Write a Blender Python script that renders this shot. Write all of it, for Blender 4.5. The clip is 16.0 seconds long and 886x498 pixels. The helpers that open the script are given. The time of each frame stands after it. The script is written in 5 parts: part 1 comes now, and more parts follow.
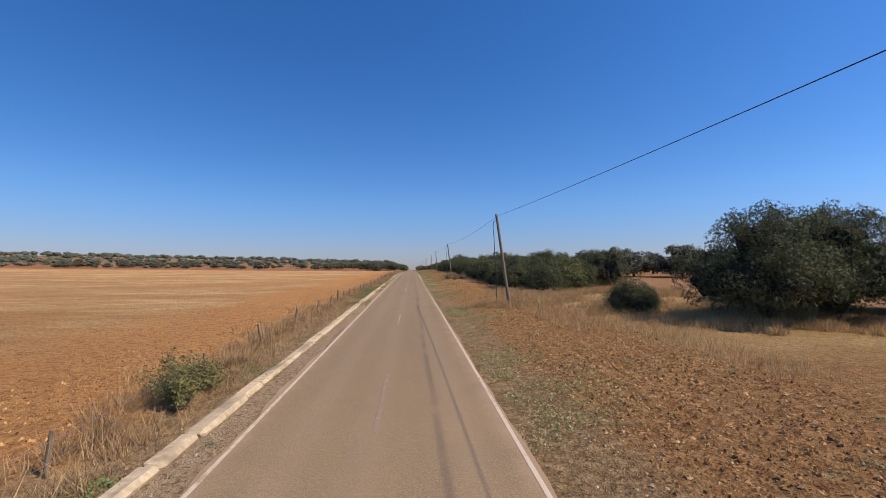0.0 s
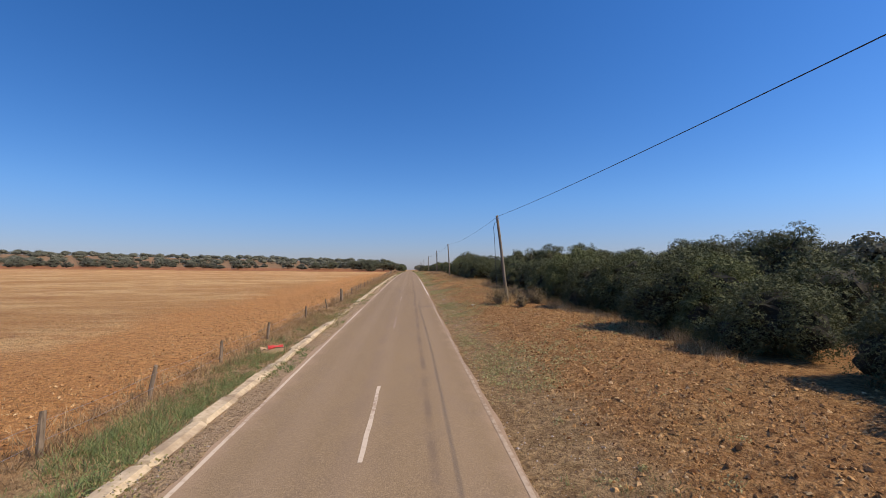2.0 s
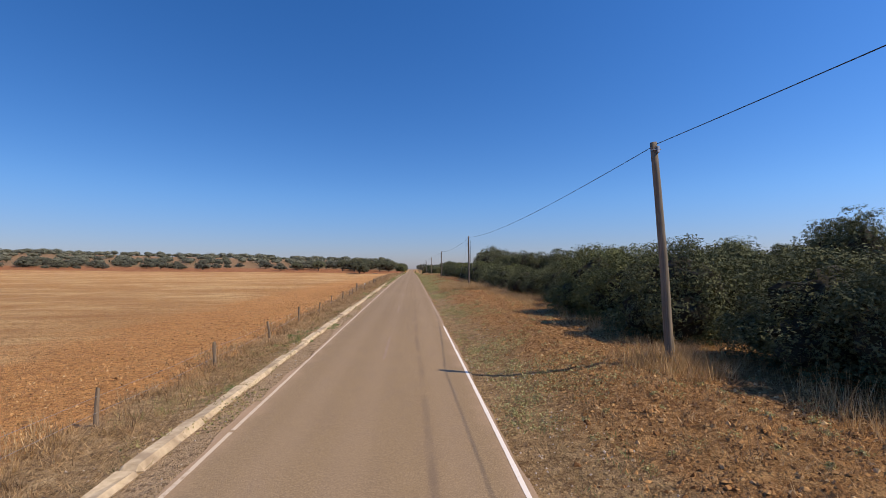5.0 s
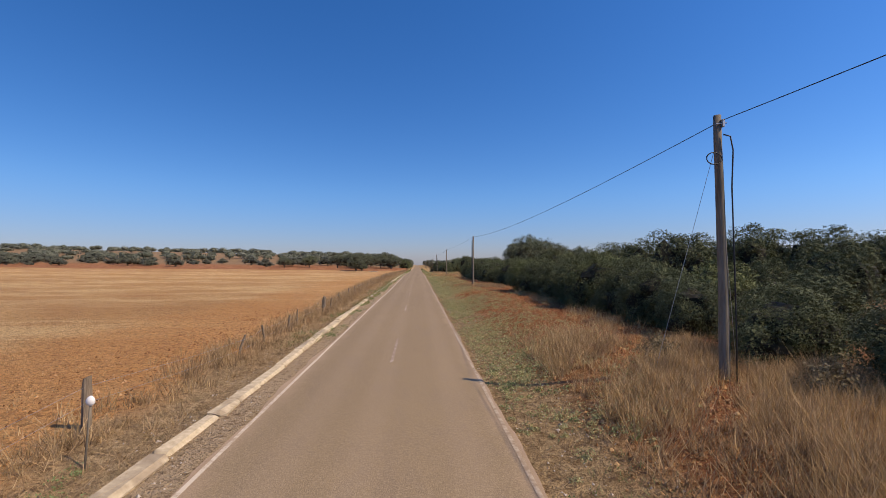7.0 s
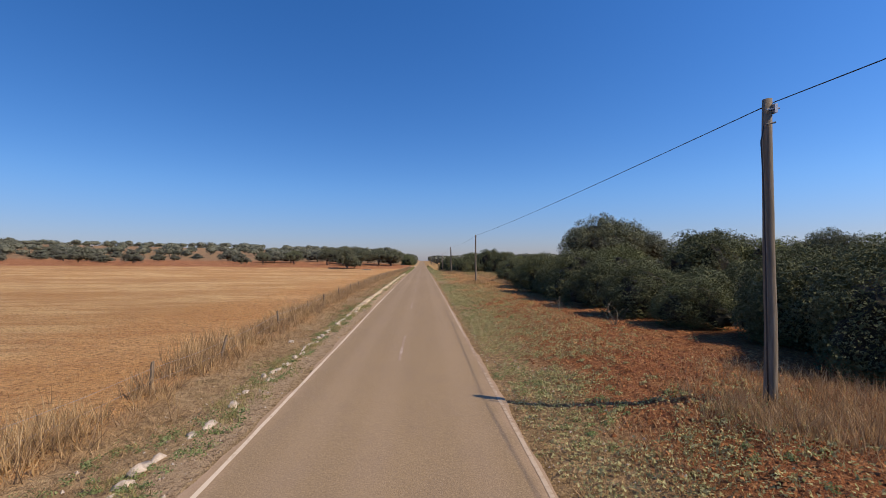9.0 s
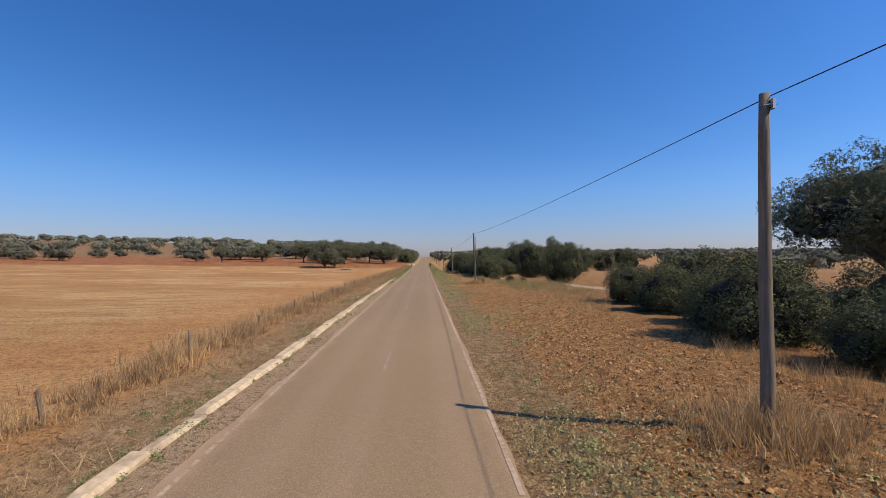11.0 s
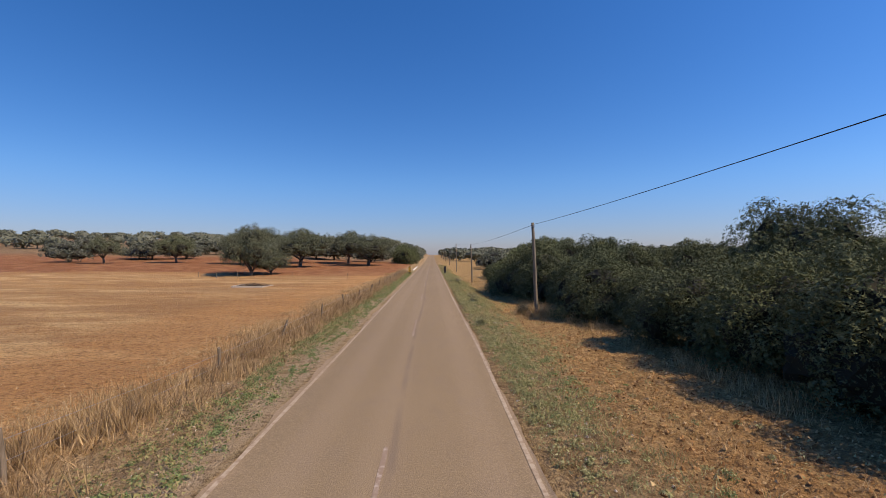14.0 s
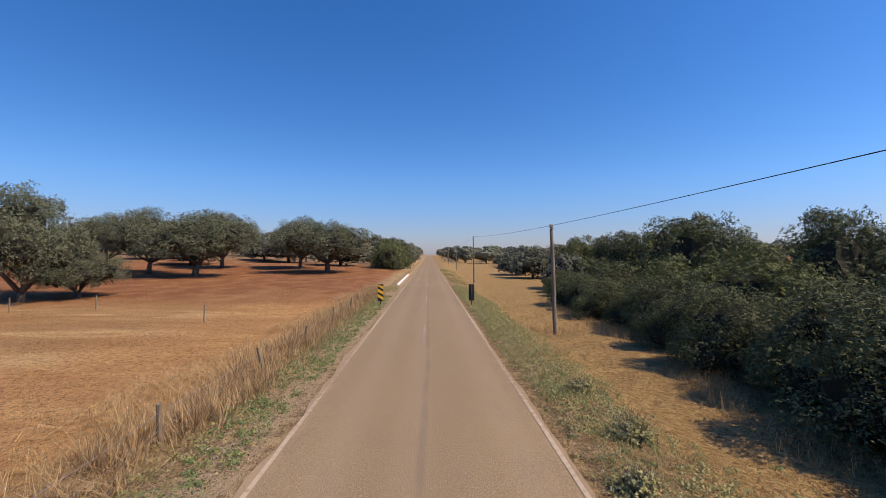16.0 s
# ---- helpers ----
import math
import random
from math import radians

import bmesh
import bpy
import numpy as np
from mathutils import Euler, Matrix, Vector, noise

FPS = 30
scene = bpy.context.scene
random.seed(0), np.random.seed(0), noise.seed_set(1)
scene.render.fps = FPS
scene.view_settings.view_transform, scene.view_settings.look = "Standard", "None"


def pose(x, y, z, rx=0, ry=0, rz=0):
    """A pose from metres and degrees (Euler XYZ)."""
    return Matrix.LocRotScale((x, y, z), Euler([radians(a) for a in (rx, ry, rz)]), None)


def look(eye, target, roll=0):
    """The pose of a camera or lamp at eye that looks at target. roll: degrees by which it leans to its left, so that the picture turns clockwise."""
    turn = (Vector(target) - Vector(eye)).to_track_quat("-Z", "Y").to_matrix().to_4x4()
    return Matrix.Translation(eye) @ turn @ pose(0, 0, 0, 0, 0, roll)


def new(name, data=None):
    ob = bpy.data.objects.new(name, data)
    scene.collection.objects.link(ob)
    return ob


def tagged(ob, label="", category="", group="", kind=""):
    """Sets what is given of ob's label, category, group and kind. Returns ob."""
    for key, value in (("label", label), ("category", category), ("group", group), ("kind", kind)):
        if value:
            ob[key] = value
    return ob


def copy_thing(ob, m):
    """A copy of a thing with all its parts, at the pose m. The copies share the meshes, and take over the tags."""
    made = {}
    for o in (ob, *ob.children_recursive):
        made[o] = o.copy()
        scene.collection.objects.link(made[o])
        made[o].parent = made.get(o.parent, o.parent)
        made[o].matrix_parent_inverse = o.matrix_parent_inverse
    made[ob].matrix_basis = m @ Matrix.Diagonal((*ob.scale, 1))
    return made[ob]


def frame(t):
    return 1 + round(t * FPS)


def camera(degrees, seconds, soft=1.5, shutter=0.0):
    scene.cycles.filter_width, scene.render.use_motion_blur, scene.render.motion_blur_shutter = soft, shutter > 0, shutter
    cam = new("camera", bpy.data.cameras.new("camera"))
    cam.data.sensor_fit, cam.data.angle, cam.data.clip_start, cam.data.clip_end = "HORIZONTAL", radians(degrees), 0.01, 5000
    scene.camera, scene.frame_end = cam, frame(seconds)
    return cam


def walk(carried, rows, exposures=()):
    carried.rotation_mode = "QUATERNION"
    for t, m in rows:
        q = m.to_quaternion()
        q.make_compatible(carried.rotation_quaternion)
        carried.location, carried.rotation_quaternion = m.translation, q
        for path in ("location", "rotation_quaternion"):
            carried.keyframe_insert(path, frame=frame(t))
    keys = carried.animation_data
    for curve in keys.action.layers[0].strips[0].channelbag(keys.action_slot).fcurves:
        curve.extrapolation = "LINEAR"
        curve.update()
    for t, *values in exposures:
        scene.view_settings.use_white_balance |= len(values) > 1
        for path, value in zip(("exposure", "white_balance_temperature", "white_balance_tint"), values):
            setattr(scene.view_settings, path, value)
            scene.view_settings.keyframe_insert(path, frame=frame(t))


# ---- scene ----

# road profile: slope along the way, climbing at first, level later, rising again far off
def road_slope(y):
    return np.interp(y, [95, 150, 215, 270, 430, 500, 650, 760], [0.020, 0.008, 0.006, 0.0, 0.0, 0.01, 0.01, 0.0])


_py = np.arange(-300.0, 2600.0, 0.5)
_pz = np.cumsum(road_slope(_py)) * 0.5
_pz -= np.interp(300.0, _py, _pz)


def road_z(y):
    return np.interp(y, _py, _pz)


# ---------------------------------------------------------------- camera
cam = camera(88.5, 16.0, soft=0.65, shutter=0.0)
EYE_HEIGHT = 3.0
# seconds, metres right of the road's middle, metres along it, pitch, yaw
PATH = [
    (0.0, 0.62, 0.0, 2.86, -3.93),
    (0.5, 0.65, 10.7, 2.78, -3.96),
    (1.0, 0.67, 21.5, 2.74, -3.99),
    (1.5, 0.70, 32.2, 2.73, -4.03),
    (2.0, 0.72, 43.0, 2.76, -4.10),
    (2.5, 0.75, 53.8, 2.77, -4.21),
    (3.0, 0.81, 63.9, 2.75, -4.27),
    (3.5, 0.85, 74.4, 2.72, -4.22),
    (4.0, 0.85, 84.9, 2.71, -4.11),
    (6.5, 0.83, 136.7, 2.23, -3.40),
    (7.0, 0.76, 147.6, 2.06, -3.15),
    (7.5, 0.69, 157.9, 1.94, -2.90),
    (8.0, 0.64, 168.4, 1.80, -2.71),
    (8.5, 0.64, 179.1, 1.65, -2.60),
    (9.0, 0.66, 189.7, 1.51, -2.55),
    (9.5, 0.67, 200.4, 1.40, -2.55),
    (10.0, 0.71, 211.2, 1.26, -2.56),
    (12.5, 1.46, 265.4, 0.84, -1.56),
    (13.0, 1.24, 275.9, 0.89, -1.39),
    (13.5, 0.92, 286.7, 0.87, -1.35),
    (14.0, 0.69, 297.6, 0.75, -1.39),
    (14.5, 0.48, 308.5, 0.64, -1.46),
    (15.0, 0.39, 319.3, 0.60, -1.56),
    (15.5, 0.25, 330.2, 0.65, -1.67),
    (16.0, 0.15, 341.0, 0.77, -1.76),
]
walk(cam, [(t, pose(x, y, float(road_z(y)) + EYE_HEIGHT, 90 + p, 0, w)) for t, x, y, p, w in PATH],
     exposures=[(0.0, 0.0), (13.5, 0.0), (15.0, 0.07), (16.0, 0.14)])

# ---------------------------------------------------------------- light
SUN_TO = Vector((0.628, -0.264, 0.731)).normalized()
world = bpy.data.worlds.new("sky")
scene.world = world
world.use_nodes = True
wn = world.node_tree.nodes
wn.clear()
sky = wn.new("ShaderNodeTexSky")
sky.sky_type = "NISHITA"
sky.sun_disc = False
sky.sun_elevation = math.asin(SUN_TO.z)
sky.sun_rotation = math.atan2(SUN_TO.x, SUN_TO.y)
sky.altitude = 300
sky.air_density = 1.0
sky.dust_density = 0.55
sky.ozone_density = 2.0
bg = wn.new("ShaderNodeBackground")
bg.inputs["Strength"].default_value = 0.124
wo = wn.new("ShaderNodeOutputWorld")
deep = wn.new("ShaderNodeMix")
deep.data_type, deep.blend_type = "RGBA", "MULTIPLY"
deep.inputs[0].default_value = 1.0
# the air grows hazier and duller towards the horizon
up = wn.new("ShaderNodeTexCoord")
apart = wn.new("ShaderNodeSeparateXYZ")
rise = wn.new("ShaderNodeMapRange")
rise.interpolation_type = "SMOOTHSTEP"
rise.inputs["From Max"].default_value = 0.17
haze = wn.new("ShaderNodeMix")
haze.data_type = "RGBA"
haze.inputs[6].default_value = (0.595, 0.605, 0.855, 1)
haze.inputs[7].default_value = (0.762, 0.854, 1.10, 1)
world.node_tree.links.new(up.outputs["Generated"], apart.inputs[0])
world.node_tree.links.new(apart.outputs[2], rise.inputs["Value"])
world.node_tree.links.new(rise.outputs["Result"], haze.inputs[0])
world.node_tree.links.new(haze.outputs[2], deep.inputs[7])
world.node_tree.links.new(sky.outputs[0], deep.inputs[6])
rich = wn.new("ShaderNodeHueSaturation")
rich.inputs["Saturation"].default_value = 1.20
world.node_tree.links.new(deep.outputs[2], rich.inputs["Color"])
# the sky brightens gently towards the sun
facing = wn.new("ShaderNodeVectorMath")
facing.operation = "DOT_PRODUCT"
facing.inputs[1].default_value = SUN_TO
glow = wn.new("ShaderNodeMath")
glow.operation = "MULTIPLY_ADD"
glow.inputs[1].default_value = 0.27
glow.inputs[2].default_value = 1.01
lit = wn.new("ShaderNodeVectorMath")
lit.operation = "SCALE"
world.node_tree.links.new(up.outputs["Generated"], facing.inputs[0])
world.node_tree.links.new(facing.outputs["Value"], glow.inputs[0])
world.node_tree.links.new(rich.outputs[0], lit.inputs[0])
world.node_tree.links.new(glow.outputs[0], lit.inputs["Scale"])
world.node_tree.links.new(lit.outputs[0], bg.inputs[0])
world.node_tree.links.new(bg.outputs[0], wo.inputs[0])
sun_data = bpy.data.lights.new("sun", "SUN")
sun_data.energy = 5.2
sun_data.angle = radians(0.53)
sun_data.color = (1.0, 0.80, 0.58)
sun = new("sun", sun_data)
sun.matrix_world = look(SUN_TO * 100, (0, 0, 0))


# ---------------------------------------------------------------- materials
class Mat:
    """A node material with short helpers."""

    def __init__(self, name):
        self.m = bpy.data.materials.new(name)
        self.m.use_nodes = True
        self.n = self.m.node_tree.nodes
        self.l = self.m.node_tree.links
        self.n.clear()
        self.out = self.n.new("ShaderNodeOutputMaterial")
        self.pos = self.n.new("ShaderNodeNewGeometry")
        sep = self.n.new("ShaderNodeSeparateXYZ")
        self.l.new(self.pos.outputs["Position"], sep.inputs[0])
        self.x, self.y, self.z = sep.outputs

    def put(self, sock, v):
        if isinstance(v, bpy.types.NodeSocket):
            self.l.new(v, sock)
        elif isinstance(v, (tuple, list)) and len(v) == 3 and sock.type == "RGBA":
            sock.default_value = (*v, 1)
        else:
            sock.default_value = v

    def math(self, op, a, b=0.0, c=0.0, clamp=False):
        k = self.n.new("ShaderNodeMath")
        k.operation, k.use_clamp = op, clamp
        for s, v in zip(k.inputs, (a, b, c)):
            self.put(s, v)
        return k.outputs[0]

    def band(self, v, lo, hi):
        """0 below lo, 1 above hi."""
        k = self.n.new("ShaderNodeMapRange")
        k.interpolation_type = "SMOOTHSTEP"
        self.put(k.inputs["Value"], v)
        self.put(k.inputs["From Min"], lo)
        self.put(k.inputs["From Max"], hi)
        return k.outputs["Result"]

    def noise(self, scale, detail=3.0, rough=0.55, stretch=(1, 1, 1), coord=None, shift=0.0):
        mp = self.n.new("ShaderNodeMapping")
        mp.inputs["Scale"].default_value = [scale * s for s in stretch]
        mp.inputs["Location"].default_value = (shift, shift * 0.7, 0)
        self.l.new(coord or self.pos.outputs["Position"], mp.inputs["Vector"])
        k = self.n.new("ShaderNodeTexNoise")
        k.inputs["Scale"].default_value = 1.0
        k.inputs["Detail"].default_value = detail
        k.inputs["Roughness"].default_value = rough
        self.l.new(mp.outputs[0], k.inputs["Vector"])
        return k.outputs[0]

    def voronoi(self, scale, feature="F1", stretch=(1, 1, 1)):
        mp = self.n.new("ShaderNodeMapping")
        mp.inputs["Scale"].default_value = [scale * s for s in stretch]
        self.l.new(self.pos.outputs["Position"], mp.inputs["Vector"])
        k = self.n.new("ShaderNodeTexVoronoi")
        k.feature = feature
        k.inputs["Scale"].default_value = 1.0
        self.l.new(mp.outputs[0], k.inputs["Vector"])
        return k.outputs["Distance"]

    def mix(self, f, a, b):
        k = self.n.new("ShaderNodeMix")
        k.data_type = "RGBA"
        self.put(k.inputs[0], f)
        self.put(k.inputs[6], a)
        self.put(k.inputs[7], b)
        return k.outputs[2]

    def ramp(self, f, stops):
        k = self.n.new("ShaderNodeValToRGB")
        e = k.color_ramp.elements
        while len(e) < len(stops):
            e.new(0.5)
        for q, (p, c) in zip(e, stops):
            q.position, q.color = p, (*c, 1)
        self.put(k.inputs[0], f)
        return k.outputs[0]

    def bump(self, height, strength=0.5, distance=0.02, normal=None):
        k = self.n.new("ShaderNodeBump")
        k.inputs["Strength"].default_value = strength
        k.inputs["Distance"].default_value = distance
        self.put(k.inputs["Height"], height)
        if normal:
            self.l.new(normal, k.inputs["Normal"])
        return k.outputs[0]

    def island(self):
        return self.pos.outputs["Random Per Island"]

    def surface(self, colour, rough=0.9, normal=None, spec=0.3, translucent=0.0, metal=0.0):
        b = self.n.new("ShaderNodeBsdfPrincipled")
        self.put(b.inputs["Base Color"], colour)
        self.put(b.inputs["Roughness"], rough)
        self.put(b.inputs["Metallic"], metal)
        self.put(b.inputs["Specular IOR Level"], spec)
        if normal:
            self.l.new(normal, b.inputs["Normal"])
        shader = b.outputs[0]
        if translucent:
            tr = self.n.new("ShaderNodeBsdfTranslucent")
            self.put(tr.inputs["Color"], colour)
            mx = self.n.new("ShaderNodeMixShader")
            mx.inputs[0].default_value = translucent
            self.l.new(shader, mx.inputs[1])
            self.l.new(tr.outputs[0], mx.inputs[2])
            shader = mx.outputs[0]
        self.l.new(shader, self.out.inputs[0])
        return self.m


def asphalt_material():
    k = Mat("asphalt")
    big = k.noise(0.25, 4, stretch=(1, 0.25, 1))
    mid = k.noise(2.2, 5, stretch=(1, 0.35, 1))
    fine = k.noise(55, 3, 0.7)
    grit = k.voronoi(95)
    base = k.ramp(big, [(0.3, (0.212, 0.152, 0.083)), (0.7, (0.272, 0.196, 0.107))])
    base = k.mix(k.math("MULTIPLY", k.band(mid, 0.45, 0.72), 0.5), base, (0.205, 0.150, 0.098))
    base = k.mix(k.math("MULTIPLY", k.band(fine, 0.45, 0.62), 0.5), base, (0.37, 0.277, 0.166))
    base = k.mix(k.math("MULTIPLY", k.band(grit, 0.5, 0.85), 0.45), base, (0.14, 0.102, 0.066))
    speck = k.noise(28, 3, 0.75)
    base = k.mix(k.math("MULTIPLY", k.band(speck, 0.50, 0.60), 0.36), base, (0.41, 0.31, 0.185))
    base = k.mix(k.math("MULTIPLY", k.band(k.noise(34, 3, 0.75, shift=3.0), 0.50, 0.60), 0.40), base, (0.14, 0.10, 0.065))
    wob = k.math("MULTIPLY_ADD", k.noise(0.05, 3, stretch=(0, 1, 0)), 0.5, -0.25)
    xw = k.math("ADD", k.x, wob)
    # dark joint between the two runs of the paver, and worn wheel tracks
    for at, lo, hi, width, dark in ((1.08, -60, 130, 0.05, 0.5), (0.1, 290, 520, 0.045, 0.45), (-0.3, 20, 110, 0.10, 0.2)):
        line = k.math("SUBTRACT", 1.0, k.band(k.math("ABSOLUTE", k.math("SUBTRACT", xw, at)), width * 0.3, width * 2.4))
        here = k.math("MULTIPLY", k.band(k.y, lo - 20, lo + 20), k.math("SUBTRACT", 1.0, k.band(k.y, hi - 30, hi + 30)))
        line = k.math("MULTIPLY", k.math("MULTIPLY", line, here), k.band(k.noise(0.5, 3, stretch=(0.2, 1, 1)), 0.3, 0.6))
        base = k.mix(k.math("MULTIPLY", line, dark), base, (0.115, 0.085, 0.07))
    for at in (-1.25, -0.1, 1.55):
        track = k.math("SUBTRACT", 1.0, k.band(k.math("ABSOLUTE", k.math("SUBTRACT", k.x, at)), 0.1, 0.45))
        base = k.mix(k.math("MULTIPLY", track, 0.16), base, (0.36, 0.27, 0.18))
    # reddish dust blown in from the edges
    edge = k.math("ADD", k.math("ABSOLUTE", k.x), k.math("MULTIPLY_ADD", k.noise(1.3, 4), 0.7, -0.35))
    base = k.mix(k.math("MULTIPLY", k.band(edge, 1.95, 2.6), 0.75), base, (0.40, 0.285, 0.185))
    nrm = k.bump(k.math("ADD", fine, grit), 0.5, 0.008)
    return k.surface(base, 0.88, nrm, 0.25)


def paint_material():
    k = Mat("worn_road_paint")
    wear = k.math("ADD", k.noise(9, 5, 0.7), k.math("MULTIPLY", k.noise(0.35, 3, stretch=(0.3, 1, 1)), 0.6))
    col = k.mix(k.math("MULTIPLY", k.band(wear, 0.76, 1.05), 0.85), (0.57, 0.485, 0.36), (0.31, 0.22, 0.14))
    return k.surface(col, 0.7, k.bump(k.noise(60, 2), 0.2, 0.004), 0.3)


def faded_paint_material():
    k = Mat("faded_road_paint")
    wear = k.math("ADD", k.noise(7, 5, 0.7), k.math("MULTIPLY", k.noise(0.12, 3, stretch=(0.3, 1, 1)), 0.7))
    col = k.mix(k.band(wear, 0.74, 1.0), (0.43, 0.345, 0.245), (0.28, 0.20, 0.125))
    return k.surface(col, 0.75, k.bump(k.noise(60, 2), 0.2, 0.004), 0.25)


def fresh_paint_material():
    k = Mat("fresh_road_paint")
    col = k.mix(k.math("MULTIPLY", k.band(k.noise(11, 4, 0.7), 0.5, 0.8), 0.5), (0.76, 0.72, 0.65), (0.48, 0.38, 0.29))
    return k.surface(col, 0.65, k.bump(k.noise(60, 2), 0.2, 0.004), 0.3)


def ghost_paint_material():
    k = Mat("nearly_vanished_road_paint")
    wear = k.math("ADD", k.noise(7, 5, 0.7), k.math("MULTIPLY", k.noise(0.2, 3, stretch=(0.3, 1, 1)), 0.7))
    col = k.mix(k.band(wear, 0.6, 0.9), (0.46, 0.38, 0.31), (0.27, 0.195, 0.135))
    return k.surface(col, 0.8, k.bump(k.noise(60, 2), 0.2, 0.004), 0.25)


def ground_material():
    k = Mat("farmland_soil")
    n1, n2, n3 = k.noise(0.05, 4), k.noise(0.45, 5), k.noise(4.0, 5, 0.65)
    clod = k.voronoi(11.0)
    crumb = k.noise(16, 4, 0.7)
    # stubble field: tan straw over orange soil in uneven swathes; a tilled orange strip along the fence
    swath = k.noise(0.11, 5, 0.62, stretch=(0.45, 1.0, 1))
    rows = k.noise(0.9, 5, 0.65, stretch=(0.3, 1.0, 1), shift=7.0)
    tuft = k.noise(5.5, 4, 0.7)
    field = k.mix(k.band(swath, 0.36, 0.64), (0.51, 0.283, 0.104), (0.72, 0.49, 0.228))
    field = k.mix(k.math("MULTIPLY", k.band(rows, 0.46, 0.62), 0.65), field, (0.42, 0.205, 0.070))
    field = k.mix(k.math("MULTIPLY", k.band(tuft, 0.5, 0.66), 0.55), field, (0.68, 0.485, 0.25))
    streak = k.noise(0.06, 4, 0.6, stretch=(0.35, 1.6, 1), shift=3.0)
    field = k.mix(k.math("MULTIPLY", k.band(streak, 0.52, 0.66), 0.45), field, (0.40, 0.20, 0.075))
    field = k.mix(k.math("MULTIPLY", k.band(n3, 0.48, 0.70), 0.45), field, (0.30, 0.15, 0.06))
    # browner, thinner stubble in broad swathes towards the oaks
    thin = k.math("MULTIPLY", k.band(k.noise(0.17, 5, 0.62, stretch=(0.5, 1.3, 1), shift=11.0), 0.42, 0.56), k.band(k.y, 288, 318))
    field = k.mix(k.math("MULTIPLY", thin, 0.6), field, (0.35, 0.185, 0.075))
    near_edge = k.math("ADD", k.x, k.math("MULTIPLY_ADD", n2, 7.0, -3.5))
    early = k.math("MULTIPLY_ADD", k.band(k.y, 130, 230), -0.42, 0.88)
    tilled = k.mix(k.band(n3, 0.42, 0.66), (0.62, 0.315, 0.108), (0.44, 0.20, 0.066))
    field = k.mix(k.math("MULTIPLY", k.band(near_edge, -15.5, -10.5), early), field, tilled)
    # bare red earth under the oaks beyond the stubble
    beyond = k.band(k.math("ADD", k.y, k.math("MULTIPLY", n1, 20.0)), 383, 391)
    field = k.mix(beyond, field, k.mix(k.band(n2, 0.4, 0.7), (0.27, 0.105, 0.045), (0.40, 0.19, 0.085)))
    wooded = k.band(k.math("ADD", k.y, k.math("MULTIPLY", n1, 30.0)), 435, 475)
    field = k.mix(wooded, field, k.mix(k.band(n2, 0.4, 0.7), (0.20, 0.135, 0.075), (0.34, 0.225, 0.125)))
    # right: ploughed strip
    plough = k.mix(k.band(n3, 0.35, 0.7), (0.26, 0.134, 0.050), (0.45, 0.262, 0.110))
    red = k.math("MULTIPLY", k.band(k.y, 118, 165), k.math("SUBTRACT", 1.0, k.band(k.y, 205, 235)))
    plough = k.mix(k.math("MULTIPLY", red, 0.9), plough, k.mix(k.band(n3, 0.4, 0.7), (0.22, 0.075, 0.029), (0.36, 0.140, 0.055)))
    dry = k.mix(k.band(n3, 0.35, 0.7), (0.31, 0.20, 0.08), (0.50, 0.345, 0.15))
    litter = k.math("MULTIPLY", k.band(k.x, 8.5, 11.0), k.math("MULTIPLY", k.band(k.y, 10, 16), k.math("SUBTRACT", 1.0, k.band(k.y, 40, 50))))
    plough = k.mix(k.math("MULTIPLY", litter, 0.75), plough, k.mix(k.band(n2, 0.4, 0.65), (0.42, 0.29, 0.125), (0.55, 0.41, 0.20)))
    late = k.band(k.math("ADD", k.y, k.math("MULTIPLY", n2, 30.0)), 300, 345)
    plough = k.mix(k.math("MULTIPLY", late, 0.85), plough, dry)
    patches = k.band(n2, 0.48, 0.66)
    plough = k.mix(k.math("MULTIPLY", patches, 0.28), plough, dry)
    far_right = k.band(k.math("ADD", k.x, k.math("MULTIPLY", n2, 5.0)), 24, 30)
    plough = k.mix(k.math("MULTIPLY", far_right, 0.6), plough, (0.36, 0.20, 0.10))
    # pale sandy track that crosses the strip between the oaks
    line = k.math("SUBTRACT", k.x, k.math("MULTIPLY_ADD", k.y, -0.195, 12.8 + 0.195 * 295))
    line = k.math("ADD", k.math("ABSOLUTE", line), k.math("MULTIPLY_ADD", n2, 1.2, -0.6))
    track = k.math("MULTIPLY", k.math("SUBTRACT", 1.0, k.band(line, 0.5, 1.4)), k.math("MULTIPLY", k.band(k.y, 255, 266), k.math("SUBTRACT", 1.0, k.band(k.y, 296, 302))))
    plough = k.mix(k.math("MULTIPLY", k.math("MULTIPLY", track, k.band(n3, 0.2, 0.5)), 0.9), plough, (0.62, 0.52, 0.38))
    side = k.band(k.x, -1, 1)
    col = k.mix(side, field, plough)
    # trodden verges, grey-brown and gravelly
    verge = k.mix(k.band(n3, 0.35, 0.72), (0.32, 0.222, 0.118), (0.52, 0.38, 0.21))
    verge = k.mix(k.math("MULTIPLY", k.band(k.noise(1.6, 4), 0.5, 0.68), 0.5), verge, (0.21, 0.165, 0.075))
    verge = k.mix(k.math("MULTIPLY", side, 0.6), verge, k.mix(k.band(n3, 0.38, 0.68), (0.20, 0.125, 0.055), (0.37, 0.25, 0.12)))
    off = k.math("ADD", k.math("ABSOLUTE", k.math("ADD", k.x, 0.5)), k.math("MULTIPLY_ADD", n2, 2.2, -1.1))
    col = k.mix(k.math("SUBTRACT", 1.0, k.band(off, 4.0, 5.3)), col, verge)
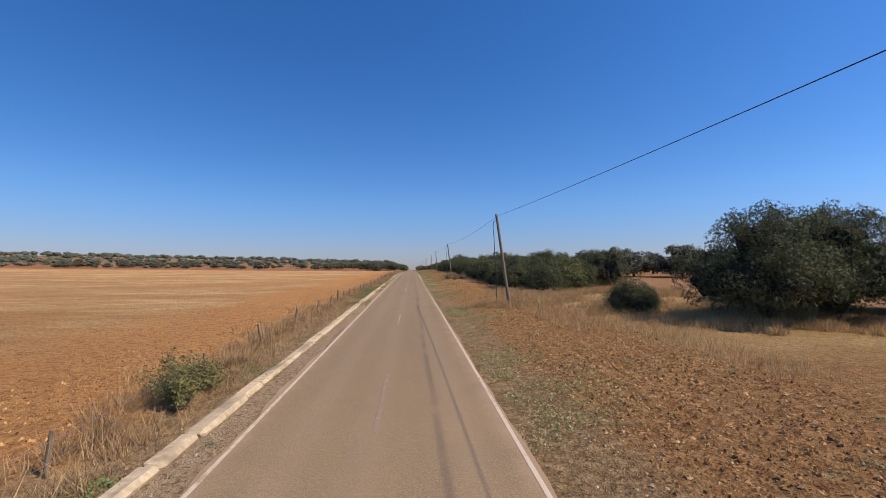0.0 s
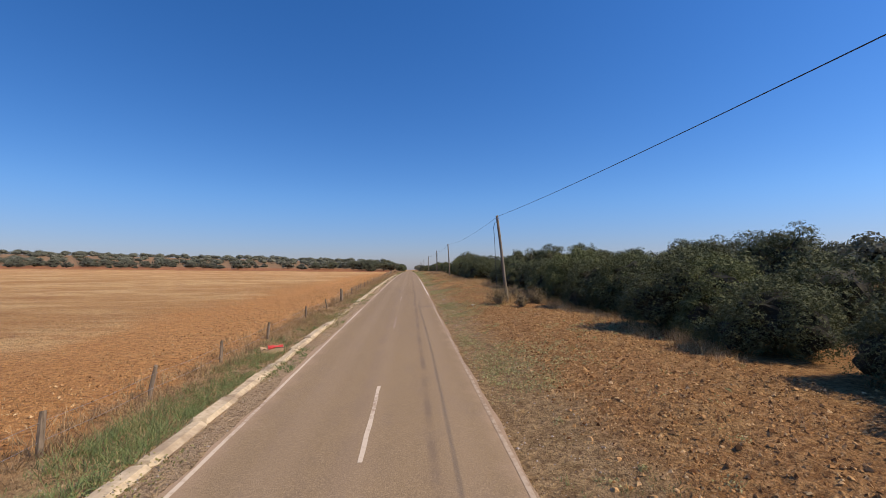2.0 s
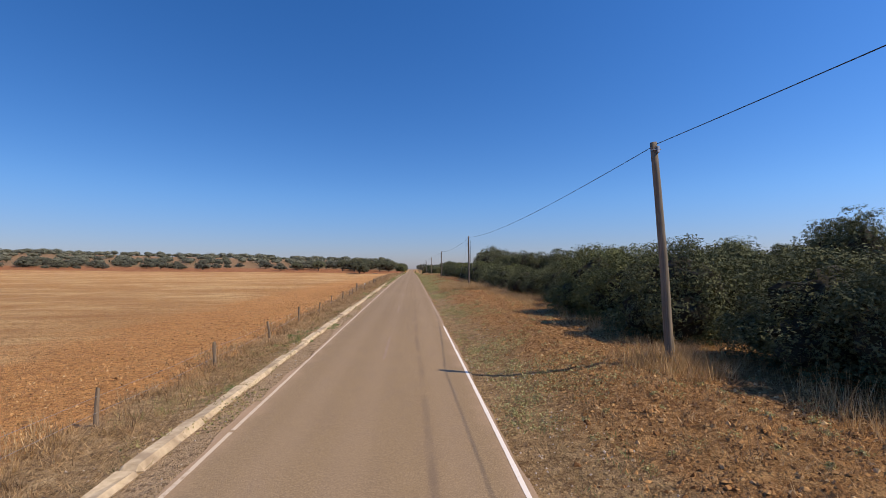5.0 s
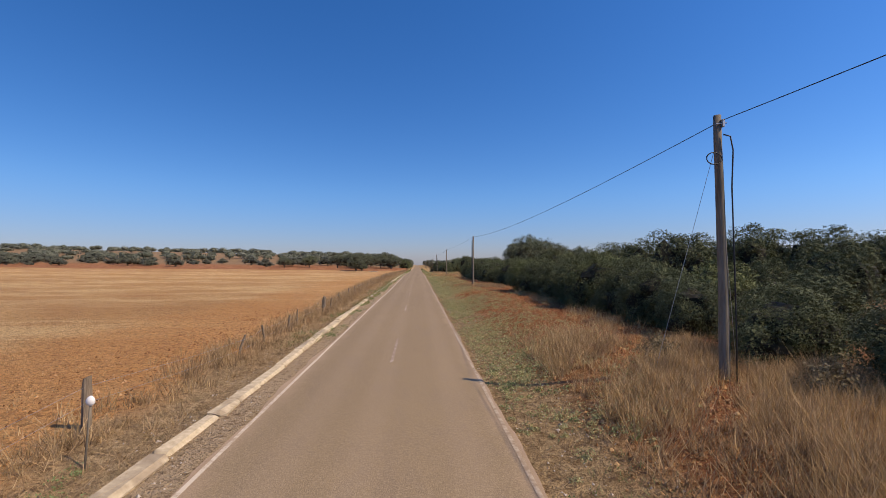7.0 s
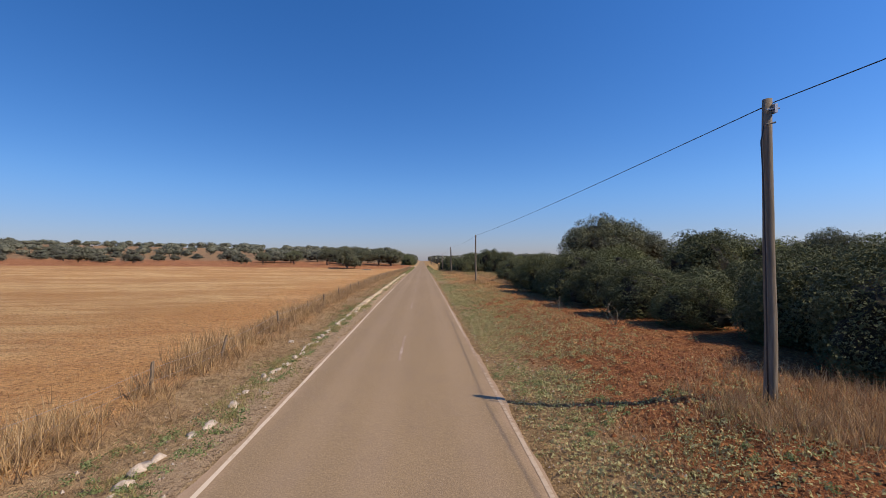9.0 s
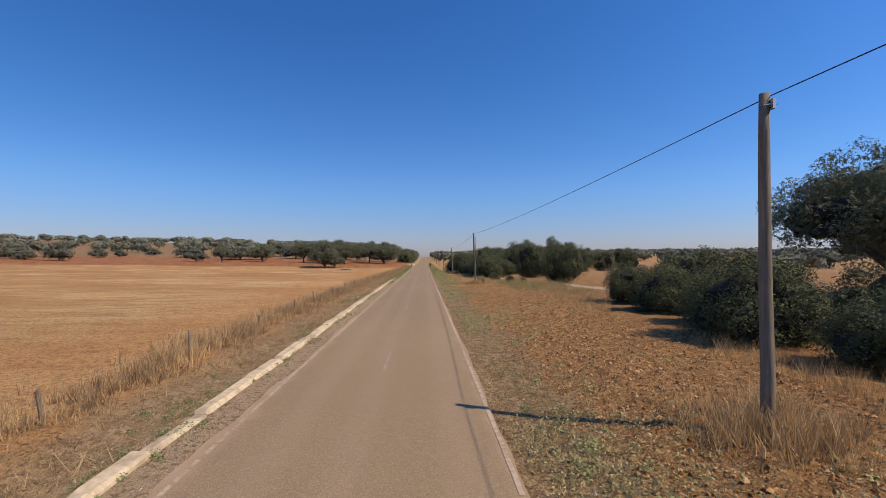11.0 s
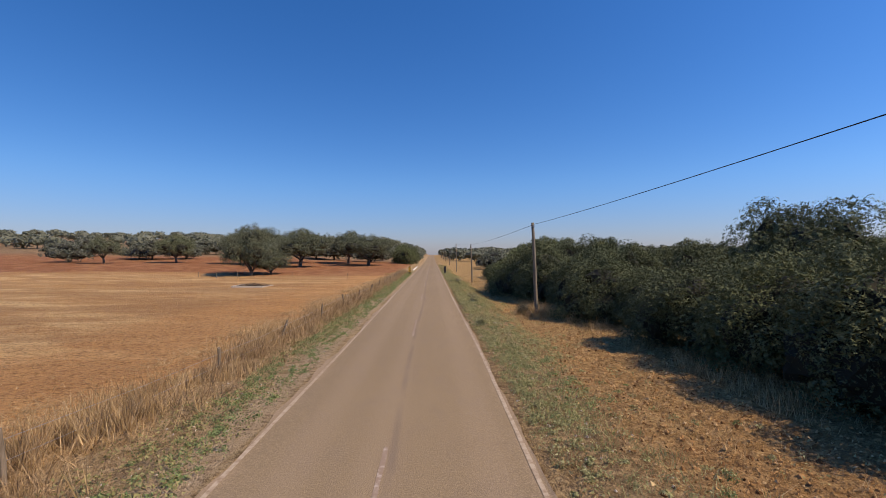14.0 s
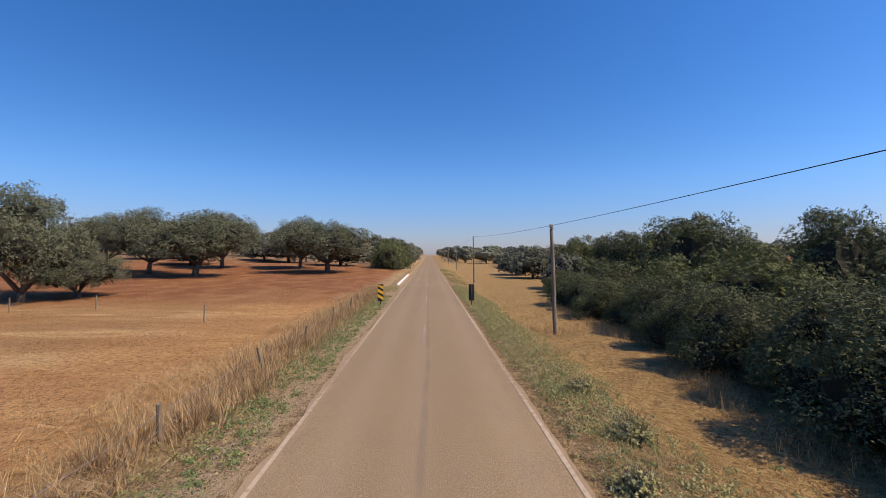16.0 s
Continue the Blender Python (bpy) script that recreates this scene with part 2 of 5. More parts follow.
    # pale dust gathered between the asphalt and the kerb
    lane = k.math("ADD", k.x, k.math("MULTIPLY_ADD", k.noise(0.9, 4, stretch=(1, 0.3, 1)), 0.6, -0.3))
    dust = k.math("MULTIPLY", k.band(lane, -3.25, -2.95), k.math("SUBTRACT", 1.0, k.band(lane, -2.5, -2.35)))
    col = k.mix(k.math("MULTIPLY", dust, 0.7), col, k.mix(k.band(n3, 0.4, 0.7), (0.50, 0.375, 0.235), (0.36, 0.255, 0.155)))
    # dark and pale flecks paint shade and light among clods into the soil
    col = k.mix(k.math("MULTIPLY", k.band(clod, 0.5, 0.85), k.math("MULTIPLY_ADD", k.band(off, 3.6, 5.0), 0.25, 0.0)), col, (0.12, 0.065, 0.035))
    col = k.mix(k.math("MULTIPLY", k.band(crumb, 0.5, 0.66), 0.55), col, k.mix(0.5, col, (0.62, 0.45, 0.22)))
    lump = k.noise(8.5, 4, 0.7, shift=5.0)
    col = k.mix(k.math("MULTIPLY", k.band(lump, 0.51, 0.62), 0.7), col, k.mix(0.75, col, (0.09, 0.045, 0.02)))
    h = k.math("ADD", k.math("ADD", n3, k.math("ADD", crumb, k.math("MULTIPLY", lump, 1.4))), k.math("MULTIPLY", k.noise(27, 3, 0.7, shift=9.0), 0.8))
    return k.surface(col, 0.95, k.bump(h, 1.0, 0.08), 0.12)


def leaf_material(name, dark, light, tr=0.2, leaf=0.0):
    """Leaf sprays; leaf is the size of the single leaves, between which a spray has gaps."""
    k = Mat(name)
    obj = k.n.new("ShaderNodeObjectInfo").outputs["Random"]
    col = k.mix(k.island(), dark, light)
    col = k.mix(k.math("MULTIPLY", k.band(k.noise(0.9, 2), 0.45, 0.7), 0.4), col, tuple(0.5 * (a + b) * 1.25 for a, b in zip(dark, light)))
    col = k.mix(k.math("MULTIPLY", obj, 0.2), col, (0.10, 0.115, 0.045))
    if leaf:
        col = k.mix(k.math("MULTIPLY", k.band(obj, 0.72, 0.95), 0.42), col, tuple(1.5 * v * w for v, w in zip(light, (1.0, 1.0, 0.62))))
    if leaf:
        vo = k.n.new("ShaderNodeTexVoronoi")
        vo.inputs["Scale"].default_value = 1.0 / leaf
        tc = k.n.new("ShaderNodeTexCoord").outputs["Object"]
        k.l.new(tc, vo.inputs["Vector"])
        hue = k.n.new("ShaderNodeSeparateColor")
        k.l.new(vo.outputs["Color"], hue.inputs[0])
        col = k.mix(k.math("MULTIPLY", hue.outputs[0], 0.55), col, light)
        k.surface(col, 0.8, None, 0.14, tr)
        shader = k.out.inputs[0].links[0].from_socket
        gap = k.n.new("ShaderNodeBsdfTransparent")
        mx = k.n.new("ShaderNodeMixShader")
        k.put(mx.inputs[0], k.math("GREATER_THAN", vo.outputs["Distance"], 0.52))
        k.l.new(shader, mx.inputs[1])
        k.l.new(gap.outputs[0], mx.inputs[2])
        k.l.new(mx.outputs[0], k.out.inputs[0])
        return k.m
    return k.surface(col, 0.85, None, 0.12, tr)


def bark_material():
    k = Mat("bark")
    g = k.noise(14, 5, 0.7, stretch=(1, 1, 0.25))
    col = k.ramp(g, [(0.3, (0.055, 0.042, 0.033)), (0.7, (0.17, 0.135, 0.105))])
    return k.surface(col, 0.95, k.bump(g, 0.8, 0.03), 0.1)


def pole_material():
    k = Mat("weathered_pole_wood")
    tc = k.n.new("ShaderNodeTexCoord").outputs["Object"]
    g = k.noise(18, 6, 0.7, stretch=(1, 1, 0.06), coord=tc)
    s = k.noise(1.4, 3, coord=tc)
    col = k.ramp(g, [(0.25, (0.085, 0.070, 0.050)), (0.55, (0.21, 0.178, 0.132)), (0.8, (0.31, 0.27, 0.21))])
    col = k.mix(k.math("MULTIPLY", k.band(s, 0.5, 0.7), 0.4), col, (0.10, 0.09, 0.07))
    return k.surface(col, 0.9, k.bump(g, 0.6, 0.012), 0.15)


def post_material():
    k = Mat("grey_fence_wood")
    tc = k.n.new("ShaderNodeTexCoord").outputs["Object"]
    g = k.noise(26, 6, 0.7, stretch=(1, 1, 0.08), coord=tc)
    col = k.ramp(g, [(0.3, (0.10, 0.075, 0.05)), (0.7, (0.30, 0.235, 0.165))])
    return k.surface(col, 0.92, k.bump(g, 0.6, 0.01), 0.12)


def straw_material(name, a, b):
    k = Mat(name)
    col = k.mix(k.island(), a, b)
    col = k.mix(k.math("MULTIPLY", k.band(k.noise(2.6, 3), 0.46, 0.60), 0.55), col, tuple(0.5 * v for v in a))
    return k.surface(col, 0.85, None, 0.2, 0.25)


def clod_material():
    k = Mat("soil_clods")
    col = k.ramp(k.island(), [(0.0, (0.11, 0.052, 0.021)), (0.45, (0.34, 0.185, 0.074)), (0.8, (0.49, 0.30, 0.13)), (1.0, (0.56, 0.40, 0.21))])
    red = k.math("MULTIPLY", k.band(k.y, 150, 168), k.math("SUBTRACT", 1.0, k.band(k.y, 215, 240)))
    col = k.mix(k.math("MULTIPLY", red, 0.7), col, k.mix(k.island(), (0.17, 0.058, 0.024), (0.36, 0.145, 0.060)))
    return k.surface(col, 0.95, k.bump(k.noise(40, 3), 0.5, 0.01), 0.1)


def stone_material():
    k = Mat("pale_limestone")
    g = k.noise(12, 5)
    col = k.ramp(g, [(0.3, (0.33, 0.27, 0.205)), (0.7, (0.56, 0.49, 0.40))])
    return k.surface(col, 0.9, k.bump(g, 0.5, 0.02), 0.2)


def concrete_material():
    k = Mat("dusty_concrete")
    g, s = k.noise(9, 5), k.noise(1.1, 4)
    col = k.ramp(g, [(0.3, (0.42, 0.335, 0.21)), (0.7, (0.60, 0.50, 0.34))])
    col = k.mix(k.math("MULTIPLY", k.band(s, 0.46, 0.66), 0.65), col, (0.22, 0.165, 0.11))
    return k.surface(col, 0.9, k.bump(g, 0.5, 0.015), 0.2)


def plain_material(name, col, rough=0.6, metal=0.0):
    k = Mat(name)
    g = k.noise(25, 4)
    c = k.mix(k.math("MULTIPLY", k.band(g, 0.45, 0.75), 0.35), col, tuple(0.6 * v for v in col))
    return k.surface(c, rough, k.bump(g, 0.15, 0.004), 0.4, 0.0, metal)


M_ASPHALT, M_GROUND = asphalt_material(), ground_material()
M_PAINT, M_FADED, M_GHOST, M_FRESH_PAINT = paint_material(), faded_paint_material(), ghost_paint_material(), fresh_paint_material()
M_LEAF_OAK = leaf_material("holm_oak_leaves", (0.046, 0.056, 0.033), (0.178, 0.190, 0.121), 0.12, 0.06)
# far oaks: haze of the distance is put into the paler, greyer leaf colour
M_LEAF_HAZY = leaf_material("hazy_oak_leaves", (0.094, 0.102, 0.074), (0.215, 0.222, 0.170), 0.2)
M_LEAF_BUSH = leaf_material("scrub_leaves", (0.028, 0.037, 0.016), (0.138, 0.151, 0.076), 0.07, 0.042)
M_LEAF_WEED = leaf_material("weed_leaves", (0.20, 0.185, 0.065), (0.43, 0.38, 0.17), 0.2)
# near-black colour of the crown cores stands in for the deep shade inside
M_CORE_SHADE = plain_material("crown_core_shade", (0.022, 0.021, 0.012), 0.95)
M_BARK, M_POLE, M_CLOD, M_STONE, M_CONCRETE = bark_material(), pole_material(), clod_material(), stone_material(), concrete_material()
M_LEAF_GREY = leaf_material("grey_green_weed_leaves", (0.25, 0.24, 0.10), (0.49, 0.465, 0.235), 0.25)
M_LEAF_DRY = leaf_material("shrivelled_leaves", (0.13, 0.10, 0.055), (0.29, 0.23, 0.13), 0.15)
M_LEAF_OLIVE = leaf_material("olive_weed_leaves", (0.11, 0.115, 0.04), (0.27, 0.25, 0.10), 0.2)
M_LEAF_FRESH = leaf_material("fresh_weed_leaves", (0.13, 0.175, 0.06), (0.31, 0.37, 0.16), 0.3)
M_STRAW = straw_material("dry_straw", (0.37, 0.24, 0.103), (0.70, 0.51, 0.275))
M_BROWN = straw_material("withered_stems", (0.26, 0.165, 0.083), (0.59, 0.42, 0.225))
M_POST = post_material()
M_CABLE = plain_material("black_cable", (0.018, 0.018, 0.02), 0.5)
M_STEEL = plain_material("galvanised_steel", (0.42, 0.42, 0.42), 0.45, 0.8)
M_YELLOW = plain_material("yellow_panel", (0.75, 0.42, 0.03), 0.45)
M_BLACK = plain_material("black_panel", (0.018, 0.018, 0.018), 0.5)
M_CARD = plain_material("tan_cardboard", (0.52, 0.36, 0.20), 0.8)
M_RED = plain_material("red_print", (0.62, 0.06, 0.035), 0.55)
M_WHITE = plain_material("whitewash", (0.74, 0.72, 0.68), 0.7)


# ---------------------------------------------------------------- building helpers
def mesh_of(name, verts, faces, mats, smooth=False, index=None):
    me = bpy.data.meshes.new(name)
    me.from_pydata(np.asarray(verts, float).tolist(), [], faces if isinstance(faces, list) else np.asarray(faces).tolist())
    for m in mats if isinstance(mats, (list, tuple)) else [mats]:
        me.materials.append(m)
    if index is not None:
        me.polygons.foreach_set("material_index", np.asarray(index, np.int32))
    if smooth:
        me.polygons.foreach_set("use_smooth", np.ones(len(me.polygons), bool))
    me.update()
    return me


def part(name, bm, material, parent, label="", smooth=False):
    """Link a bmesh or a mesh as one object under a thing or a part."""
    if isinstance(bm, bmesh.types.BMesh):
        me = bpy.data.meshes.new(name)
        bm.to_mesh(me)
        bm.free()
        me.materials.append(material)
        if smooth:
            for p in me.polygons:
                p.use_smooth = True
    else:
        me = bm
    ob = new(name, me)
    ob.parent = parent
    if label:
        tagged(ob, label)
    return ob


def join(pieces):
    """Several (verts, faces) as one."""
    vs, fs, k = [], [], 0
    for v, f in pieces:
        vs.append(np.asarray(v, float))
        fs += [[i + k for i in q] for q in f]
        k += len(v)
    return np.concatenate(vs), fs


def tube(points, radii, sides=8, caps=True):
    """A tapered tube along points: verts, faces."""
    pts = [Vector(p) for p in points]
    n = len(pts)
    radii = [radii] * n if isinstance(radii, (int, float)) else radii
    verts, faces = [], []
    for i, p in enumerate(pts):
        d = (pts[min(i + 1, n - 1)] - pts[max(i - 1, 0)]).normalized()
        a = d.cross(Vector((0.37, 0.93, 0.11))).normalized()
        b = d.cross(a)
        for s in range(sides):
            w = 2 * math.pi * s / sides
            verts.append(tuple(p + radii[i] * (math.cos(w) * a + math.sin(w) * b)))
    for i in range(n - 1):
        for s in range(sides):
            s2 = (s + 1) % sides
            faces.append([i * sides + s, i * sides + s2, (i + 1) * sides + s2, (i + 1) * sides + s])
    if caps:
        faces.append(list(range(sides))[::-1])
        faces.append([(n - 1) * sides + s for s in range(sides)])
    return np.array(verts), faces


def box(cx, cy, cz, sx, sy, sz):
    v = [(cx + a * sx / 2, cy + b * sy / 2, cz + c * sz / 2) for c in (-1, 1) for b in (-1, 1) for a in (-1, 1)]
    return np.array(v), [[0, 2, 3, 1], [4, 5, 7, 6], [0, 1, 5, 4], [2, 6, 7, 3], [0, 4, 6, 2], [1, 3, 7, 5]]


def bevel_box(sx, sy, sz, bevel=0.01):
    bm = bmesh.new()
    bmesh.ops.create_cube(bm, size=1.0)
    bmesh.ops.scale(bm, vec=(sx, sy, sz), verts=bm.verts)
    bmesh.ops.bevel(bm, geom=bm.edges[:], offset=bevel, segments=1, affect="EDGES")
    return bm


# ---------------------------------------------------------------- lie of the land
def fence_x(y):
    """Where the field fence runs on the left."""
    return np.interp(y, [7, 18, 35, 60, 79, 95, 145, 157, 165, 176, 196, 215, 226, 283, 293, 299, 335, 347, 365], [-4.6, -5.0, -5.15, -5.0, -4.6, -4.85, -4.95, -5.2, -5.15, -5.0, -5.4, -5.75, -5.95, -5.85, -5.5, -5.1, -4.45, -4.3, -4.4])


def bump01(v, lo, hi):
    u = np.clip((v - lo) / (hi - lo), 0, 1)
    return u * u * (3 - 2 * u)


def wavy(x, y, s, seed):
    return (np.sin(x * s + seed) * np.cos(y * s * 0.83 + 1.7 * seed) + 0.5 * np.sin(x * s * 2.3 - y * s * 1.9 + seed * 3.1)
            + 0.25 * np.sin(x * s * 4.9 + y * s * 5.3 + seed)) / 1.75


def ground_z(x, y):
    x, y = np.asarray(x, float), np.asarray(y, float)
    z = road_z(y) - 0.06
    right = np.interp(y, [-40, 0, 29, 72, 116, 157, 198, 240, 281, 323, 364, 405, 480], [0.1, 0.15, 0.25, 0.45, 0.55, 0.5, 0.45, 0.2, 0.15, -0.4, -0.95, -0.85, 0.1])
    z = z + bump01(x, 2.9, 6.2) * right
    left = np.interp(y, [270, 320, 372, 392, 430, 480], [0, -0.15, -0.6, 0.3, 0.9, 0.6])
    z = z + bump01(-x, 3.4, 7.5) * left
    z = z + bump01(-x, 14, 60) * 0.5 * bump01(y, 330, 400)
    z = z + 0.010 * np.clip(-x - 40, 0, 700) * bump01(y, 50, 500)
    z = z + bump01(-x, 8, 40) * 0.029 * np.clip(y - 410, 0, 230) + 0.012 * np.clip(-x - 20, 0, 500) * bump01(y, 420, 620)
    z = z + 0.008 * np.clip(x - 30, 0, 400)
    z = z + np.interp(y, [430, 500, 650, 760], [0, 0.35, 1.85, 2.4]) * bump01(np.abs(x), 12, 40)
    z = z + 9.0 * bump01(y, 650, 1500) * bump01(np.abs(x), 30, 200)
    away = bump01(np.abs(x), 2.9, 4.5)
    z = z + away * (0.05 * wavy(x, y, 1.3, 1.0) + 0.03 * wavy(x, y, 3.7, 2.0)) + bump01(np.abs(x), 8, 30) * 0.18 * wavy(x, y, 0.11, 3.0)
    # shallow ditch beside the left verge
    z = z - 0.10 * np.exp(-((x + 4.1) / 0.45) ** 2)
    # furrows of the ploughed strip
    tilled = bump01(x, 4.2, 5.4) * (1 - bump01(x, 9.5, 12)) * (1 - bump01(y, 320, 350))
    z = z + tilled * (0.022 * np.sin(x * 11.5 + 1.6 * wavy(x, y, 0.16, 4.0)) + 0.035 * wavy(x, y, 6.3, 5.0))
    return z


def gz(x, y):
    return float(ground_z(x, y))


def build_ground():
    near = np.concatenate([np.arange(-14, -7, 0.7), np.arange(-7, -2.6, 0.25), [-2.4, -1.5, 0, 1.5, 2.4], np.arange(2.6, 4.2, 0.25), np.arange(4.2, 11.0, 0.13), np.arange(11.0, 22, 0.9)])
    xs = np.concatenate([[-2500, -1700, -1200, -850, -620, -460, -350, -270, -210, -165, -130, -105, -85, -70, -58, -48, -40, -33, -27, -22, -18], near,
                         [24, 27, 31, 36, 42, 50, 60, 75, 95, 125, 165, 220, 300, 420, 600, 850, 1200, 1700, 2500]])
    ys = np.concatenate([[-300, -200, -130, -80, -50, -30, -18], np.arange(-10, 400, 0.5), np.arange(400, 470, 2.5), np.arange(470, 800, 15), [830, 900, 1000, 1150, 1350, 1600, 1900, 2300]])
    gx, gy = np.meshgrid(xs, ys)
    zz = ground_z(gx, gy)
    v = np.stack([gx, gy, zz], -1).reshape(-1, 3)
    w, hgt = len(xs), len(ys)
    i = np.arange((hgt - 1) * (w - 1))
    r, c = i // (w - 1), i % (w - 1)
    a = r * w + c
    f = np.stack([a, a + 1, a + w + 1, a + w], -1)
    ob = new("ground", mesh_of("ground", v, f, M_GROUND, True))
    return tagged(ob, "reddish farmland with stubble, ploughed strip and dusty verges", "ground", kind="structure")


build_ground()


def edge_wobble(y, seed):
    return 0.07 * np.sin(y * 0.55 + seed) + 0.05 * np.sin(y * 1.7 + 2 * seed) + 0.035 * np.sin(y * 4.3 + 3 * seed)


def half_width(y):
    return np.interp(y, [250, 310], [2.28, 2.18])


def left_edge(y):
    """Where the left edge line runs."""
    return -half_width(y) + np.interp(y, [6, 25, 40, 52, 70, 90, 140, 160, 178, 188, 196, 208, 220, 268, 280, 300, 315, 335], [0, -0.05, -0.10, -0.09, -0.09, -0.06, -0.03, -0.07, -0.05, 0.0, 0.07, 0.06, 0.0, 0.0, 0.0, 0.04, 0.07, 0.02])


def right_edge(y):
    """Where the right edge line runs."""
    return half_width(y) + np.interp(y, [6, 27, 48, 70, 84, 143, 176, 190, 220, 271, 281, 292, 304, 312, 330], [0.12, 0.11, 0.02, 0.0, 0.07, 0.07, 0.04, 0.02, 0.0, -0.05, -0.08, -0.08, -0.07, 0.02, -0.05])


def build_road():
    ys = np.concatenate([np.arange(-60, 460, 0.4), np.arange(460, 900, 6)])
    cols = []
    zc = road_z(ys)
    hw = half_width(ys)
    for k in range(9):
        u = k / 8 * 2 - 1
        x = u * (hw + 0.13)
        if k == 0:
            x = left_edge(ys) - 0.13 - 0.7 * edge_wobble(ys, 1.0)
        if k == 8:
            x = right_edge(ys) + 0.09 + 0.35 * edge_wobble(ys, 4.0)
        cols.append(np.stack([x, ys, zc - 0.012 * u * u], -1))
    left, right = cols[0].copy(), cols[-1].copy()
    left[:, 2] -= 0.12
    left[:, 0] -= 0.05
    right[:, 2] -= 0.12
    right[:, 0] += 0.05
    cols = [left, *cols, right]
    n = len(ys)
    v = np.concatenate(cols)
    f = [[c * n + r, (c + 1) * n + r, (c + 1) * n + r + 1, c * n + r + 1] for c in range(len(cols) - 1) for r in range(n - 1)]
    road = tagged(new("road", mesh_of("road", v, f, M_ASPHALT, False)), "narrow straight country road of worn dusty asphalt", "road", kind="structure")
    rng = np.random.default_rng(5)

    def strip(x0f, ya, yb, width, mat, name, label, ragged=0.0):
        q = np.linspace(ya, yb, max(2, round((yb - ya) / 0.5) + 1))
        w1 = width / 2 + ragged * rng.uniform(-1, 0.3, len(q))
        w2 = width / 2 + ragged * rng.uniform(-1, 0.3, len(q))
        x = x0f(q)
        zz = road_z(q) - 0.012 * (x / 2.4) ** 2 + 0.006
        vv = np.concatenate([np.stack([x - w1, q, zz], -1), np.stack([x + w2, q, zz], -1)])
        m = len(q)
        ff = [[r, m + r, m + r + 1, r + 1] for r in range(m - 1)]
        ob = new(name, mesh_of(name, vv, ff, mat))
        ob.parent = road
        return tagged(ob, label)

    # left: long worn runs, crumbled to scraps where the edge has broken away
    y = -40.0
    while y < 440:
        crumbled = 72.5 < y < 82 or 86.8 < y < 88.5
        ln = rng.uniform(0.12, 0.5) if crumbled else min(rng.uniform(12, 40), 72.6 - y if y < 72.5 else 86.9 - y if y < 86.8 else 60)
        strip(left_edge, y, min(y + ln, 440), 0.06 if crumbled else 0.078, M_PAINT if y < 230 else M_FADED, "edge_line", "worn white edge line", 0.012 if crumbled else 0.006)
        y += max(ln, 0.1) + (rng.uniform(0.15, 0.7) if crumbled else rng.choice([0.0, 0.0, 0.04, 0.1]))
    # right: faded and dusty, but for one freshly painted run
    for ya, yb, mat in ((-40, 40, M_PAINT), (40, 84.6, M_FADED), (84.6, 127, M_FRESH_PAINT)):
        strip(right_edge, ya, yb, 0.078, mat, "edge_line", "worn white edge line" if mat is not M_FRESH_PAINT else "bright white edge line", 0.004)
    y = 127.0
    while y < 440:
        ln = rng.uniform(7, 22)
        strip(right_edge, y, min(y + ln, 440), 0.08, M_FADED, "edge_line", "faded dusty edge line", 0.008)
        y += ln + rng.choice([0.0, 0.06, 0.25])
    for i in range(-4, 28):
        yc = 52.1 + 13.92 * i
        strip(lambda q: 0 * q - 0.02, yc - 2.1, yc + 2.1, 0.09, M_PAINT if i == 0 else M_GHOST, "centre_dash", "faded white dash", 0.016)


build_road()
# ---- things ----


# ---------------------------------------------------------------- foliage
def unit(rng, n, up=0.0):
    d = rng.normal(size=(n, 3))
    d[:, 2] += up
    return d / np.linalg.norm(d, axis=1, keepdims=True)


def leaf_quads(rng, at, out, size):
    """Small rhombic leaf sprays at points, facing roughly outwards."""
    n = len(at)
    nrm = out + 0.5 * rng.normal(size=(n, 3))
    nrm /= np.linalg.norm(nrm, axis=1, keepdims=True)
    u = np.cross(nrm, rng.normal(size=(n, 3)))
    u /= np.linalg.norm(u, axis=1, keepdims=True) + 1e-9
    v = np.cross(nrm, u)
    s = size * rng.uniform(0.6, 1.35, (n, 1))
    a, b = u * s * 0.62, v * s * 0.40
    q = np.stack([at - a, at + a * 0.75 + b, at + a * 0.75 - b + nrm * s * 0.15], 1).reshape(-1, 3)
    f = np.arange(3 * n).reshape(n, 3)
    return q, f


def lumpy(rng, centre, radii, level=2, amount=0.18):
    """An uneven closed lump: verts, faces."""
    bm = bmesh.new()
    bmesh.ops.create_icosphere(bm, subdivisions=level, radius=1.0)
    off = Vector(rng.uniform(-50, 50, 3))
    vs = []
    for w in bm.verts:
        k = 1 + amount * noise.noise(w.co * 2.1 + off) * 1.6
        vs.append([centre[i] + radii[i] * w.co[i] * k for i in range(3)])
    bm.verts.index_update()
    fs = [[w.index for w in p.verts] for p in bm.faces]
    bm.free()
    return np.array(vs), fs


